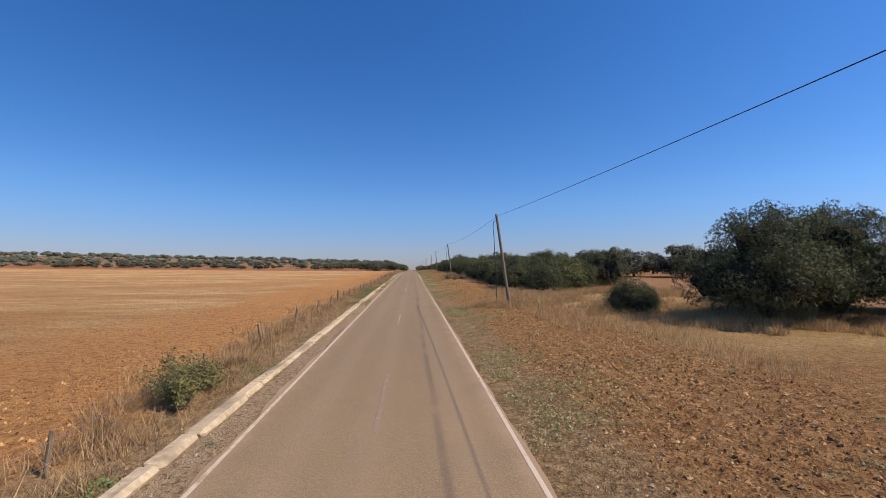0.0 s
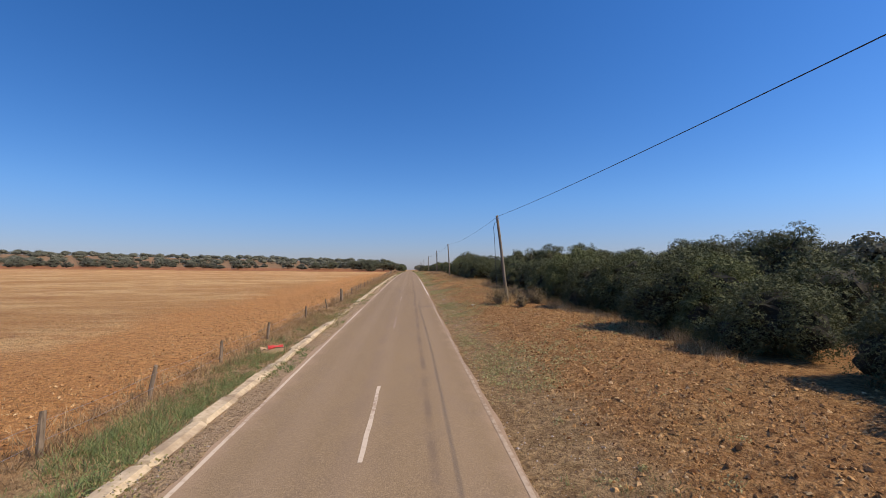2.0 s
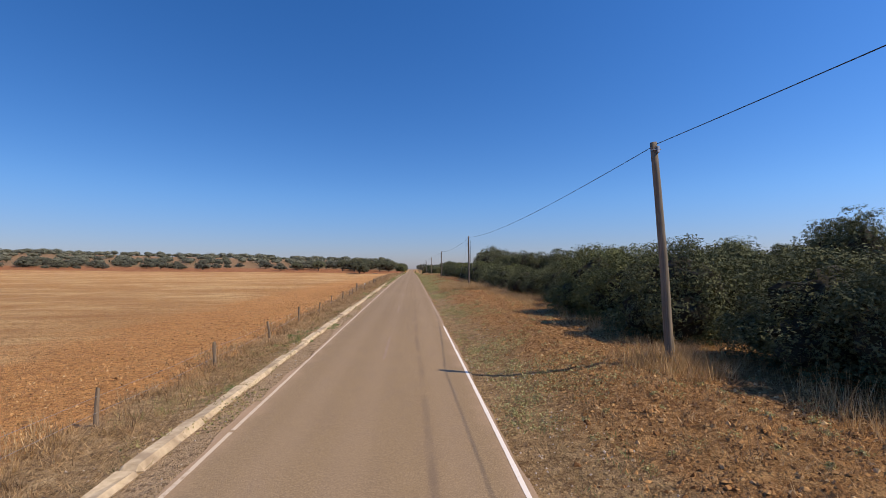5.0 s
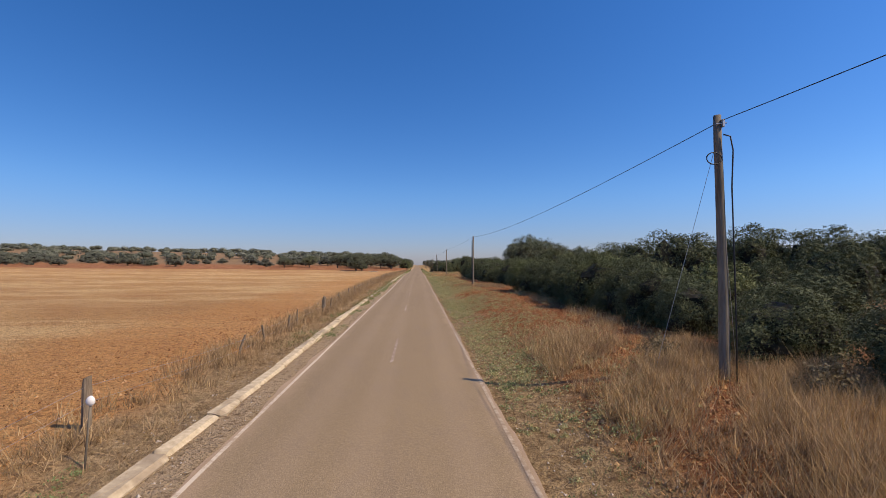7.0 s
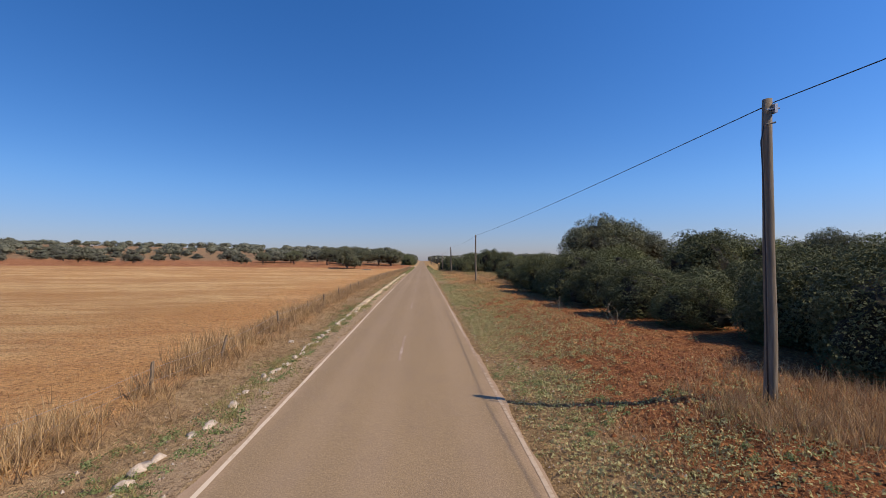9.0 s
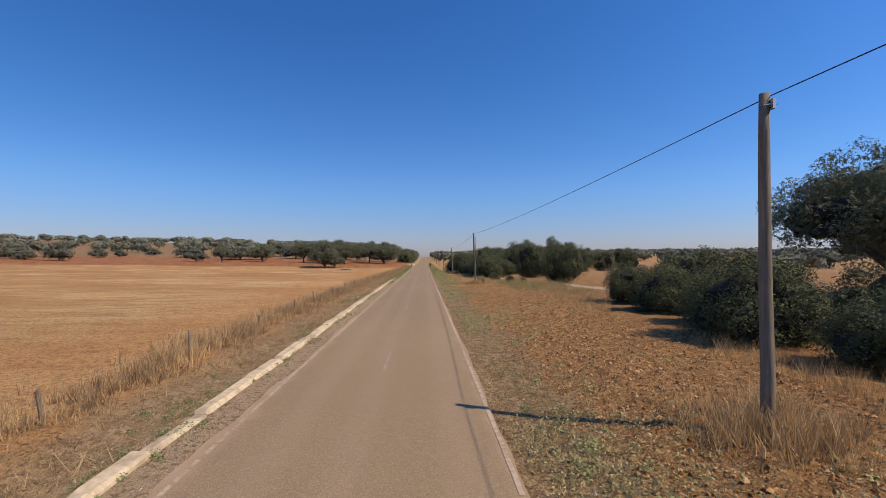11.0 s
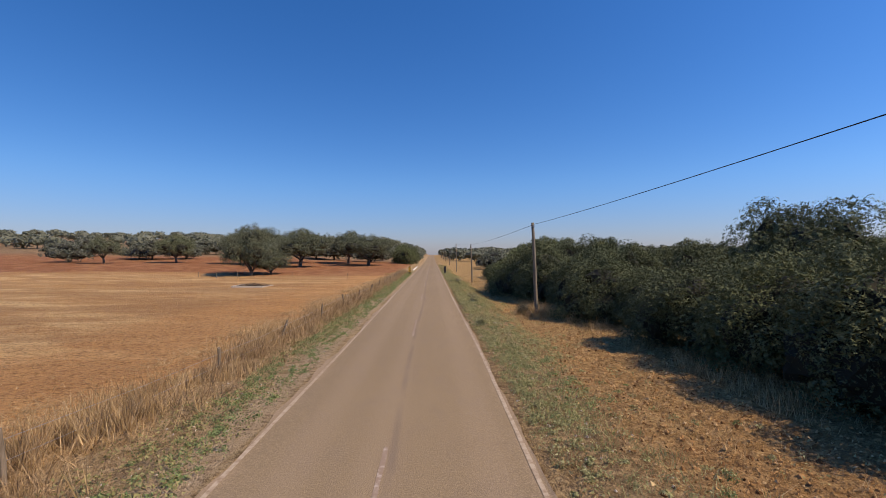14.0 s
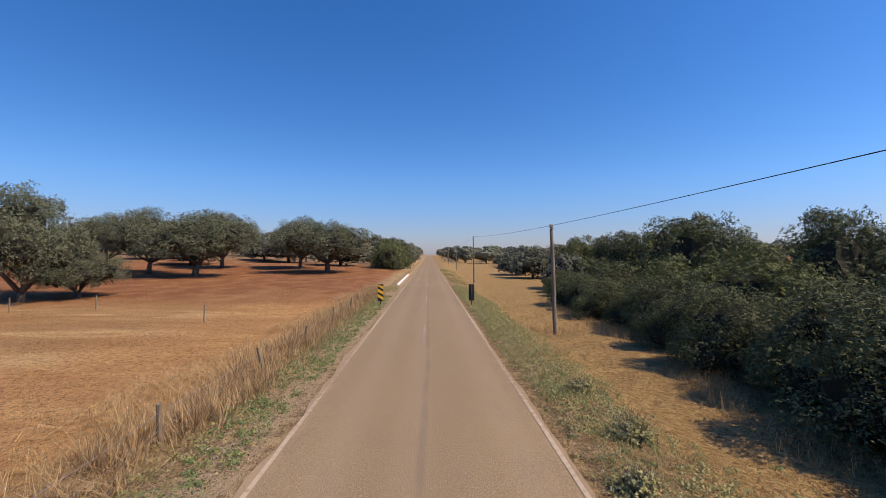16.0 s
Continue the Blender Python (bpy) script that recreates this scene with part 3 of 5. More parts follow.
def foliage_mesh(name, rng, blobs, clumps, leaves, size, mat, clump_r=(0.3, 0.6), low=-0.4, floor=None, core=0.78):
    """A crown of many leafy clumps set over the blobs, with gaps between them."""
    weight = np.array([b[1][0] * b[1][1] + b[1][0] * b[1][2] for b in blobs])
    pick = rng.choice(len(blobs), clumps, p=weight / weight.sum())
    bc = np.array([b[0] for b in blobs])[pick]
    br = np.array([b[1] for b in blobs])[pick]
    d = unit(rng, clumps, 0.25 if floor is None else 0.2)
    d[:, 2] = np.where(d[:, 2] < low, -d[:, 2], d[:, 2])
    cc = bc + d * br * rng.uniform(0.55 if floor is None else 0.78, 1.0, (clumps, 1))
    cr = rng.uniform(*clump_r, clumps)
    if floor is not None:
        cc[:, 2] = np.maximum(cc[:, 2], floor + cr * 0.6)
    w = cr ** 2
    which = rng.choice(clumps, leaves, p=w / w.sum())
    ld = unit(rng, leaves, 0.25) + 0.35 * d[which]
    ld /= np.linalg.norm(ld, axis=1, keepdims=True)
    at = cc[which] + ld * (cr[which] * rng.uniform(0.55, 1.08, leaves))[:, None]
    if floor is not None:
        at[:, 2] = np.maximum(at[:, 2], floor + 0.05)
    q, f = leaf_quads(rng, at, ld, size)
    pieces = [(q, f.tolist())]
    # lumps added inside, coloured dark like the shade between the leaves
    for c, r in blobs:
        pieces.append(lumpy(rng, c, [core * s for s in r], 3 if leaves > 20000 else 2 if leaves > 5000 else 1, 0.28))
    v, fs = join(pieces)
    return mesh_of(name, v, fs, [mat, M_CORE_SHADE], index=np.arange(len(fs)) >= leaves)


def limb(rng, a, b, r0, r1, bend=0.15, n=4, sides=7):
    a, b = Vector(a), Vector(b)
    side = Vector(rng.normal(size=3)) * bend * (b - a).length
    pts = [a.lerp(b, i / n) + side * math.sin(math.pi * i / n) for i in range(n + 1)]
    return tube(pts, [r0 + (r1 - r0) * i / n for i in range(n + 1)], sides)


def make_oak(seed, height, width, fine, name="holm_oak", label="holm oak with broad grey-green crown and short forked trunk", clear=0.27, mat=None):
    """A tree of unit build: trunk with limbs, crown of leafy clumps."""
    rng = np.random.default_rng(seed)
    tree = tagged(new(name), label, "tree")
    fork = height * (clear * 0.75 if fine else clear + 0.2)
    me = mesh_of("trunk", *limb(rng, (0, 0, -0.3), (0.12, -0.05, fork), 0.30 * height / 7, 0.22 * height / 7, 0.05, 4, 9), M_BARK, True)
    part("trunk", me, None, tree, "dark rough bark")
    blobs = []
    k = 6
    for i in range(k):
        w = 2 * math.pi * i / k + rng.uniform(-0.3, 0.3)
        rad = width * rng.uniform(0.20, 0.30)
        c = (math.cos(w) * rad, math.sin(w) * rad, height * rng.uniform(clear + 0.22, clear + 0.36))
        blobs.append((c, (width * rng.uniform(0.19, 0.26), width * rng.uniform(0.19, 0.26), height * rng.uniform(0.22, 0.29))))
        if fine:
            part("limb", mesh_of("limb", *limb(rng, (0.1, -0.05, fork * 0.92), c, 0.15 * height / 7, 0.05, 0.12), M_BARK, True), None, tree)
    blobs.append(((0, 0, height * 0.72), (width * 0.27, width * 0.27, height * 0.27)))
    if fine:
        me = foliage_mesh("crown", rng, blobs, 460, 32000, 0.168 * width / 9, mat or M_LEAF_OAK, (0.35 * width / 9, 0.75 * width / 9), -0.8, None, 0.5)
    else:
        me = foliage_mesh("crown", rng, blobs, 110, 3600, 0.35 * width / 9, M_LEAF_HAZY, (0.5 * width / 9, 0.95 * width / 9), -0.8, None, 0.72)
    part("crown", me, None, tree)
    return tree


def make_bush(seed, height, width, leaves, size, name="scrub_bush", label="dense dark green evergreen scrub bush reaching the ground", dome=0.0):
    rng = np.random.default_rng(seed)
    bush = tagged(new(name), label, "bush")
    blobs = [((0, 0, height * 0.48), (width * 0.38, width * 0.38, height * 0.48))]
    for i in range(4):
        w = 2 * math.pi * i / 4 + rng.uniform(-0.5, 0.5)
        r = width * rng.uniform(0.22, 0.30)
        hh = height * rng.uniform(0.26, 0.40)
        hh *= 1 + 0.35 * dome
        blobs.append(((math.cos(w) * r, math.sin(w) * r, hh * (0.95 + 0.15 * dome)), (width * rng.uniform(0.2, 0.27), width * rng.uniform(0.2, 0.27), hh)))
    part("stem", mesh_of("stem", *limb(rng, (0, 0, -0.2), (0.1, 0.05, height * 0.5), 0.07, 0.03, 0.08, 4, 6), M_BARK, True), None, bush)
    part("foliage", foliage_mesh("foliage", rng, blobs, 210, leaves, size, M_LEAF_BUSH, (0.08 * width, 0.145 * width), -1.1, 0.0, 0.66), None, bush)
    return bush


def place(ob, x, y, turn, scale=(1, 1, 1), first=False, sink=0.05):
    """The made thing itself, or a copy of it, stood on the ground."""
    m = pose(x, y, gz(x, y) - sink, 0, 0, turn)
    if first:
        ob.matrix_basis = m
        c = ob
    else:
        c = copy_thing(ob, m)
    c.scale = scale
    return c


class Kind:
    """One model that is stood first itself, then as copies."""

    def __init__(self, ob):
        self.ob, self.used = ob, False

    def at(self, x, y, turn, scale=(1, 1, 1), group=""):
        c = place(self.ob, x, y, turn, scale, not self.used)
        self.used = True
        if group:
            tagged(c, group=group)
        return c


BUSH = [Kind(make_bush(20 + i, 3.4, 4.2, 34000, 0.096)) for i in range(5)]
BUSH_FAR = [Kind(make_bush(30 + i, 3.6, 4.6, 11000, 0.175)) for i in range(3)]
OAK = [Kind(make_oak(40 + i, 7.0, 10.0, True)) for i in range(3)]
OAK_LOW = [Kind(make_oak(50 + i, 5.2, 7.0, True, label="low dark holm oak, its crown almost touching the ground", clear=0.12)) for i in range(2)]
# seen from their shaded side; that shade is put in by the darker scrub leaves
OAK_SHADED = [Kind(make_oak(48, 4.9, 7.6, True, label="low dark holm oak, its crown almost touching the ground", clear=0.10, mat=M_LEAF_BUSH))]
OAK_DOME = [Kind(make_bush(55, 4.9, 6.2, 30000, 0.15, "holm_oak", "domed evergreen oak, leafy down to the ground", 1.0))]
OAK_MID = [Kind(make_bush(57 + i, 5.2, 5.4, 13000, 0.205, "holm_oak", "evergreen oak rising behind the roadside scrub", 0.8)) for i in range(2)]
OAK_FAR = [Kind(make_oak(60 + i, 6.0, 10.5, False, clear=0.11)) for i in range(4)]


def scrub_front(y):
    """How far from the road's middle the scrub begins on the right."""
    return np.interp(y, [38, 46, 60, 85, 92, 100, 108, 118, 140, 150, 165, 180, 186, 193, 200, 212, 225, 240, 262, 290, 300, 306, 312, 321, 332, 347, 354, 362, 372, 400],
                     [10.5, 9.8, 9.6, 9.2, 9.2, 11.5, 8.2, 8.0, 8.6, 8.2, 8.2, 9.4, 9.2, 9.8, 9.8, 8.4, 8.2, 10, 11, 8.6, 8.8, 8.6, 8.3, 8.2, 7.4, 7.2, 8.4, 9.8, 9.4, 13])


def plant_right():
    rng = np.random.default_rng(77)
    g = "scrub along the ploughed strip"
    y = 41.0
    while y < 392:
        if not 262 < y < 297:
            x = float(scrub_front(y)) + 1.9 + rng.uniform(-0.3, 0.9)
            s = rng.uniform(0.62, 1.02) if y < 300 else rng.uniform(0.95, 1.18) if y < 355 else rng.uniform(0.55, 0.95)
            s *= float(np.interp(y, [130, 138, 168, 176, 184, 188, 200, 206, 240, 250], [1, 0.78, 0.82, 1, 1, 0.86, 0.86, 0.88, 0.88, 1])) * float(np.interp(y, [300, 312, 328, 336, 350, 358], [1, 1.0, 1.0, 1.18, 1.14, 1.0]))
            BUSH[rng.integers(5)].at(x, y, rng.uniform(0, 360), (s * 1.1, s * rng.uniform(1.0, 1.3), s * rng.uniform(0.85, 1.08)), g)
        y += rng.uniform(2.9, 4.6) if y < 300 else rng.uniform(3.0, 4.4)
    y = 44.0
    while y < 400:
        if not 262 < y < 304:
            x = float(scrub_front(y)) + 6.0 + rng.uniform(-0.7, 0.9)
            s = rng.uniform(0.72, 0.98) * float(np.interp(y, [130, 138, 168, 176, 200, 206, 240, 250], [1, 0.76, 0.8, 0.9, 0.9, 0.8, 0.8, 1])) * (1.22 if y > 345 else 1.0)
            BUSH_FAR[rng.integers(3)].at(x, y, rng.uniform(0, 360), (s * 1.15, s * 1.25, s * rng.uniform(0.88, 1.08)), g)
        y += rng.uniform(6.0, 8.5)
    y = 50.0
    while y < 420:
        if not 240 < y < 308:
            x = float(scrub_front(y)) + 12.0 + rng.uniform(-1.5, 2.5)
            s = rng.uniform(0.60, 0.78) if y < 300 else rng.uniform(0.78, 0.98)
            if 84 < y < 122:
                s *= 1.08 if y > 87 else 0.9
            if 132 < y < 240:
                s *= 0.55 if y > 198 else 0.72
            if 322 < y < 342:
                s *= 0.76
            if y > 345:
                s *= 1.22
            OAK_MID[rng.integers(2)].at(x, y, rng.uniform(0, 360), (s * 1.2, s * 1.2, s * 1.15), g)
        y += rng.uniform(6.5, 10)


plant_right()
for i, (x, y, s) in enumerate([(21.6, 182.0, 0.88), (25.2, 180.5, 0.92), (19.2, 187.0, 0.8), (29.0, 177.0, 0.9), (24.0, 227.6, 0.95)]):
    OAK_MID[i % 2].at(x, y, 70 * i, (s * 1.2, s * 1.2, s), "tall oaks behind the scrub")
# oaks and lone bushes that stand apart on the right
for i, (x, y, s, hs) in enumerate([(17.2, 20.5, 1.0, 1.13), (22.0, 21.5, 1.05, 1.12), (27.0, 18.5, 1.0, 1.14), (25.0, 25.5, 1.05, 1.12), (31.0, 24.0, 1.05, 1.1), (24.4, 28.2, 0.9, 1.05), (29.5, 29.5, 1.0, 1.15)]):
    OAK_SHADED[0].at(x, y, 70 * i + 15, (s, s, s * hs), "oaks beside the ploughed strip")
for i, (x, y, s) in enumerate([(13.0, 24.7, 0.57), (11.0, 285.6, 0.24), (12.1, 284.0, 0.2), (10.2, 293.0, 0.32)]):
    BUSH[(i + 1) % 4].at(x, y, 50 * i, (s * 1.25, s * 1.1, s), "lone bushes on the strip")
for i, (x, y, s) in enumerate([(11.4, 199.5, 0.85), (12.8, 203.2, 0.88), (15.6, 207.5, 0.9), (11.0, 219.3, 1.0), (11.3, 224.0, 0.85), (10.6, 187.4, 0.85), (14.3, 43.5, 0.9), (14.6, 48.0, 1.0), (18.2, 47.0, 0.9), (18.6, 53.0, 0.95), (11.9, 58.8, 0.85), (12.6, 66.6, 0.95), (12.3, 215.8, 1.0), (12.0, 149.6, 0.56), (13.0, 146.6, 0.6), (14.6, 151.2, 0.68), (11.6, 153.2, 0.58)]):
    BUSH[i % 4].at(x, y, 65 * i, (s * 1.15, s * 1.1, s), "scrub along the ploughed strip")
for i, (x, y, s) in enumerate([(27.0, 257.0, 1.36), (36.0, 263.0, 1.14), (34.0, 240.0, 0.9), (43.0, 236.0, 0.84)]):
    OAK[i % 3].at(x, y, 100 * i, (s, s, s * 0.98), "tall oaks behind the scrub")
for i, (x, y, s, hs) in enumerate([(16.9, 284.5, 0.82, 1.14), (18.0, 302.0, 1.02, 0.98)]):
    OAK_DOME[0].at(x, y, 80 * i + 20, (s, s, s * hs), "domed oaks by the track")
for i, (x, y, s, hs) in enumerate([(-30.0, 375.5, 1.5, 1.08), (-27.4, 377.6, 0.95, 0.9)]):
    OAK_LOW[i].at(x, y, 130 * i, (s, s, s * hs), "oaks on red earth")
# oaks left of the road where the stubble ends
for i, (x, y, s, hs) in enumerate([(-27.5, 396.0, 1.5, 0.74), (-36.0, 401.0, 1.1, 1.1), (-14.6, 407.0, 1.45, 0.72), (-72.0, 400.0, 0.85, 1.0), (-60.0, 407.0, 0.95, 1.0), (-44.0, 405.0, 1.1, 1.0), (-21.0, 417.0, 1.2, 1.0), (-33.0, 415.0, 1.2, 1.05)]):
    OAK[i % 3].at(x, y, 47 * i + 10, (s, s, s * hs), "oaks on red earth")


def plant_far():
    rng = np.random.default_rng(9)
    g = "oaks of the open woodland"
    for k, y0 in enumerate([404, 419, 436, 458]):
        x = -12.0 - 6 * rng.random() if k > 1 else (-84.0 if k == 0 else -42.0)
        while x > -300:
            s = rng.choice([0.45, 0.65, 0.8, 0.95, 1.1]) * rng.uniform(0.85, 1.08)
            OAK_FAR[rng.integers(4)].at(x, y0 + rng.uniform(-7, 7), rng.uniform(0, 360), (s * 1.15, s * rng.uniform(1.0, 1.3), s * rng.uniform(0.85, 1.1)), g)
            x -= rng.choice([4.5, 7, 11, 18, 38]) * rng.uniform(0.8, 1.3) * (1 + 0.1 * k)
    # along the left edge of the road, from the culvert on
    for x, y, s in ((-6.4, 420.0, 1.25), (-6.0, 426.5, 1.5), (-7.5, 424.0, 1.4)):
        BUSH_FAR[rng.integers(3)].at(x, y, rng.uniform(0, 360), (s * 0.8, s, s), "scrub at the road's left edge")
    y = 430.0
    while y < 520:
        s = rng.uniform(0.75, 1.0)
        OAK_FAR[rng.integers(4)].at(-4.6 - rng.random() - 1.8 * s, y, rng.uniform(0, 360), (s * 0.75, s * 0.9, s * rng.uniform(0.9, 1.05)), g)
        y += rng.uniform(6, 11)
    # right of the road, far ahead and behind the scrub
    y = 398.0
    while y < 470:
        for x0 in (19, 27, 37):
            s = rng.uniform(0.55, 0.9)
            OAK_FAR[rng.integers(4)].at(x0 + rng.uniform(-3, 4) + 0.03 * (y - 398), y + rng.uniform(-5, 5), rng.uniform(0, 360), (s, s, s * rng.uniform(0.8, 1.0)), g)
        y += rng.uniform(10, 15)
    for y0, xa, xb in ((78, 34, 105), (90, 30, 110), (322, 29, 32), (330, 27, 31), (345, 25, 55), (362, 25, 50), (380, 25, 50)):
        x = xa
        while x < xb:
            s = rng.uniform(0.72, 1.0)
            if y0 > 300:
                OAK_MID[rng.integers(2)].at(x, y0 + rng.uniform(-4, 4), rng.uniform(0, 360), (s * 1.25, s * 1.25, s * 1.05), g)
            else:
                OAK_FAR[rng.integers(4)].at(x, y0 + rng.uniform(-4, 4), rng.uniform(0, 360), (s, s, s * 0.9), g)
            x += rng.uniform(5.5, 8.0)
    for k in range(22):
        s = rng.uniform(0.7, 0.95)
        OAK_MID[rng.integers(2)].at(rng.uniform(27, 50), rng.uniform(110, 235), rng.uniform(0, 360), (s * 1.25, s * 1.25, s * 0.95), g)


def far_woodland():
    """The woods that close the distance, as one mass."""
    rng = np.random.default_rng(19)
    spots = []
    for k, y0 in enumerate([490, 520, 555, 600, 660, 730, 820, 930, 1060]):
        x = -14.0 - 8 * rng.random()
        while x > -420 - 0.9 * y0:
            spots.append((x, y0 + rng.uniform(-14, 14)))
            x -= rng.choice([4, 6, 9, 20]) * rng.uniform(0.8, 1.3) * (1 + 0.08 * k)
        x = 16.0 + 8 * rng.random()
        while x < 200 + 0.7 * y0:
            spots.append((x, y0 + rng.uniform(-14, 14)))
            x += rng.uniform(7, 15) * (1 + 0.08 * k)
    for k in range(60):
        spots.append((-rng.uniform(335, 620), rng.uniform(395, 500)))
    for k in range(110):
        spots.append((rng.uniform(62, 260), rng.uniform(60, 480)))
    for y in np.arange(500, 820, 9.0):
        spots.append((-8.0 - 3 * rng.random(), y + rng.uniform(-3, 3)))
        spots.append((10.0 + 4 * rng.random(), y + rng.uniform(-3, 3)))
    pieces, leaves = [], []
    for x, y in spots:
        h, w = rng.uniform(3.6, 6.4), rng.uniform(6, 12)
        if abs(x) < 15:
            w *= 0.6
        c = (x, y, gz(x, y) + h * 0.56)
        r = (w / 2, w / 2, h * 0.42)
        pieces.append(lumpy(rng, c, [0.85 * q for q in r], 1, 0.3))
        pieces.append(tube([(x, y, c[2] - h * 0.6), (x + 0.2, y, c[2] - h * 0.2)], 0.25, 5, False))
        d = unit(rng, 100, 0.3)
        leaves.append((np.array(c) + d * np.array(r) * rng.uniform(0.8, 1.1, (100, 1)), d))
    q, f = leaf_quads(rng, np.concatenate([a for a, _ in leaves]), np.concatenate([b for _, b in leaves]), 1.15)
    pieces.append((q, f.tolist()))
    v, fs = join(pieces)
    tagged(new("far_woodland", mesh_of("far_woodland", v, fs, M_LEAF_HAZY)), "distant oak woodland closing the horizon", "woodland", kind="stuff")


far_woodland()
plant_far()


# ---------------------------------------------------------------- poles and line
POLES = [(6.5, -13.0, 0.0, 5.6), (6.97, 29.0, -0.91, 5.95), (7.02, 72.0, -0.72, 5.6), (7.1, 116.0, -0.35, 5.45), (7.36, 157.1, -0.06, 5.72),
         (6.82, 197.55, 0.03, 5.45), (6.55, 240.2, 0.0, 5.47), (6.45, 281.1, -0.25, 5.4), (6.6, 323.0, -0.26, 5.3), (6.6, 364.0, -0.22, 5.6),
         (6.5, 405.0, -0.1, 6.6), (6.5, 447.0, 0.1, 5.4), (6.5, 489.0, 0.0, 5.4), (6.5, 531.0, 0.0, 5.4), (6.5, 574.0, 0.0, 5.4)]
tops = []


def build_pole(x, y, lean, height, k):
    rng = np.random.default_rng(300 + k)
    z = gz(x, y)
    pole = tagged(new("telephone_pole"), "weathered leaning wooden telephone pole in dry grass" if abs(lean) > 0.1 else "weathered upright wooden telephone pole in dry grass", "pole", "telephone poles")
    pole.location = (x, y, z)
    n = 9
    pts = [(lean * i / n + 0.010 * math.sin(0.9 * i + k), 0.008 * math.cos(1.7 * i + k), -0.5 + (height + 0.5) * i / n) for i in range(n + 1)]
    rad = [0.115 - 0.035 * i / n for i in range(n + 1)]
    part("shaft", mesh_of("shaft", *tube(pts, rad, 12), M_POLE, True), None, pole)
    tx, ty = pts[-1][0], pts[-1][1]
    part("bracket", mesh_of("bracket", *join([box(tx + 0.05, ty - 0.10, height - 0.2, 0.05, 0.10, 0.16), tube([(tx - 0.1, ty - 0.11, height - 0.22), (tx + 0.12, ty - 0.13, height - 0.2)], 0.014, 6)]), M_STEEL), None, pole, "small steel clamp")
    # slack cable that leaves the clamp and runs down beside the shaft
    s = -1 if k in (1, 2, 5, 8) else 1
    foot = tx * 0.85 if k in (1, 2) else 0.0
    drop = [(tx + 0.05, ty - 0.12, height - 0.45), (tx + s * 0.18, ty - 0.16, height - 0.5), (tx + s * 0.24, ty - 0.15, height - 0.8), (tx * 0.97 + s * 0.20, ty - 0.14, height - 1.6),
            (tx * 0.5 + foot * 0.5 + s * 0.18, ty - 0.15, height * 0.45), (foot + s * 0.16, -0.14, 0.9), (foot + s * 0.15, -0.13, -0.2)]
    if k in (1, 2, 4, 5, 7):
        part("down_cable", mesh_of("down_cable", *tube(drop, 0.022 if k in (1, 7) else 0.016, 6), M_CABLE, True), None, pole, "slack black down cable")
    if k == 4:
        loop = [(tx - 0.06 + 0.17 * math.cos(w) - 0.12, ty - 0.14, height - 0.98 + 0.13 * math.sin(w)) for w in np.linspace(0, 2 * math.pi, 14)]
        part("cable_coil", mesh_of("cable_coil", *tube(loop, 0.012, 6), M_CABLE, True), None, pole, "coil of spare black cable")
    if k == 4:
        for q, (dx, dy) in enumerate(((-1.3, 0.6), (0.9, 0.9))):
            part("stay_wire", mesh_of("stay_wire", *tube([(tx, ty, height - 0.5), (dx, dy, -0.15)], 0.005, 5), M_STEEL), None, pole, "thin steel stay wire")
    tops.append(Vector((x + tx + 0.06, y + ty - 0.12, z + height - {1: 0.15, 4: 0.13, 5: 0.08, 7: 0.11, 8: 0.10}.get(k, 0.05))))


for k, (x, y, lean, height) in enumerate(POLES):
    build_pole(x, y, lean, height, k)
SAG = [0.18, 0.34, 0.40, 0.47, 0.46, 0.14, 0.21, 0.28, 0.16]
for i in range(len(tops) - 1):
    a, b = tops[i], tops[i + 1]
    slack = SAG[i] if i < len(SAG) else 0.15
    for name, sag, r, dz in (("telephone_cable", slack, 0.009, 0.0),):
        pts = [a.lerp(b, u) + Vector((0, 0, dz - sag * 4 * u * (1 - u))) for u in np.linspace(0, 1, 25)]
        ob = new(name, mesh_of(name, *tube(pts, r, 6), M_CABLE, True))
        tagged(ob, "black telephone cable slung between wooden poles", "cable", "line along the road")


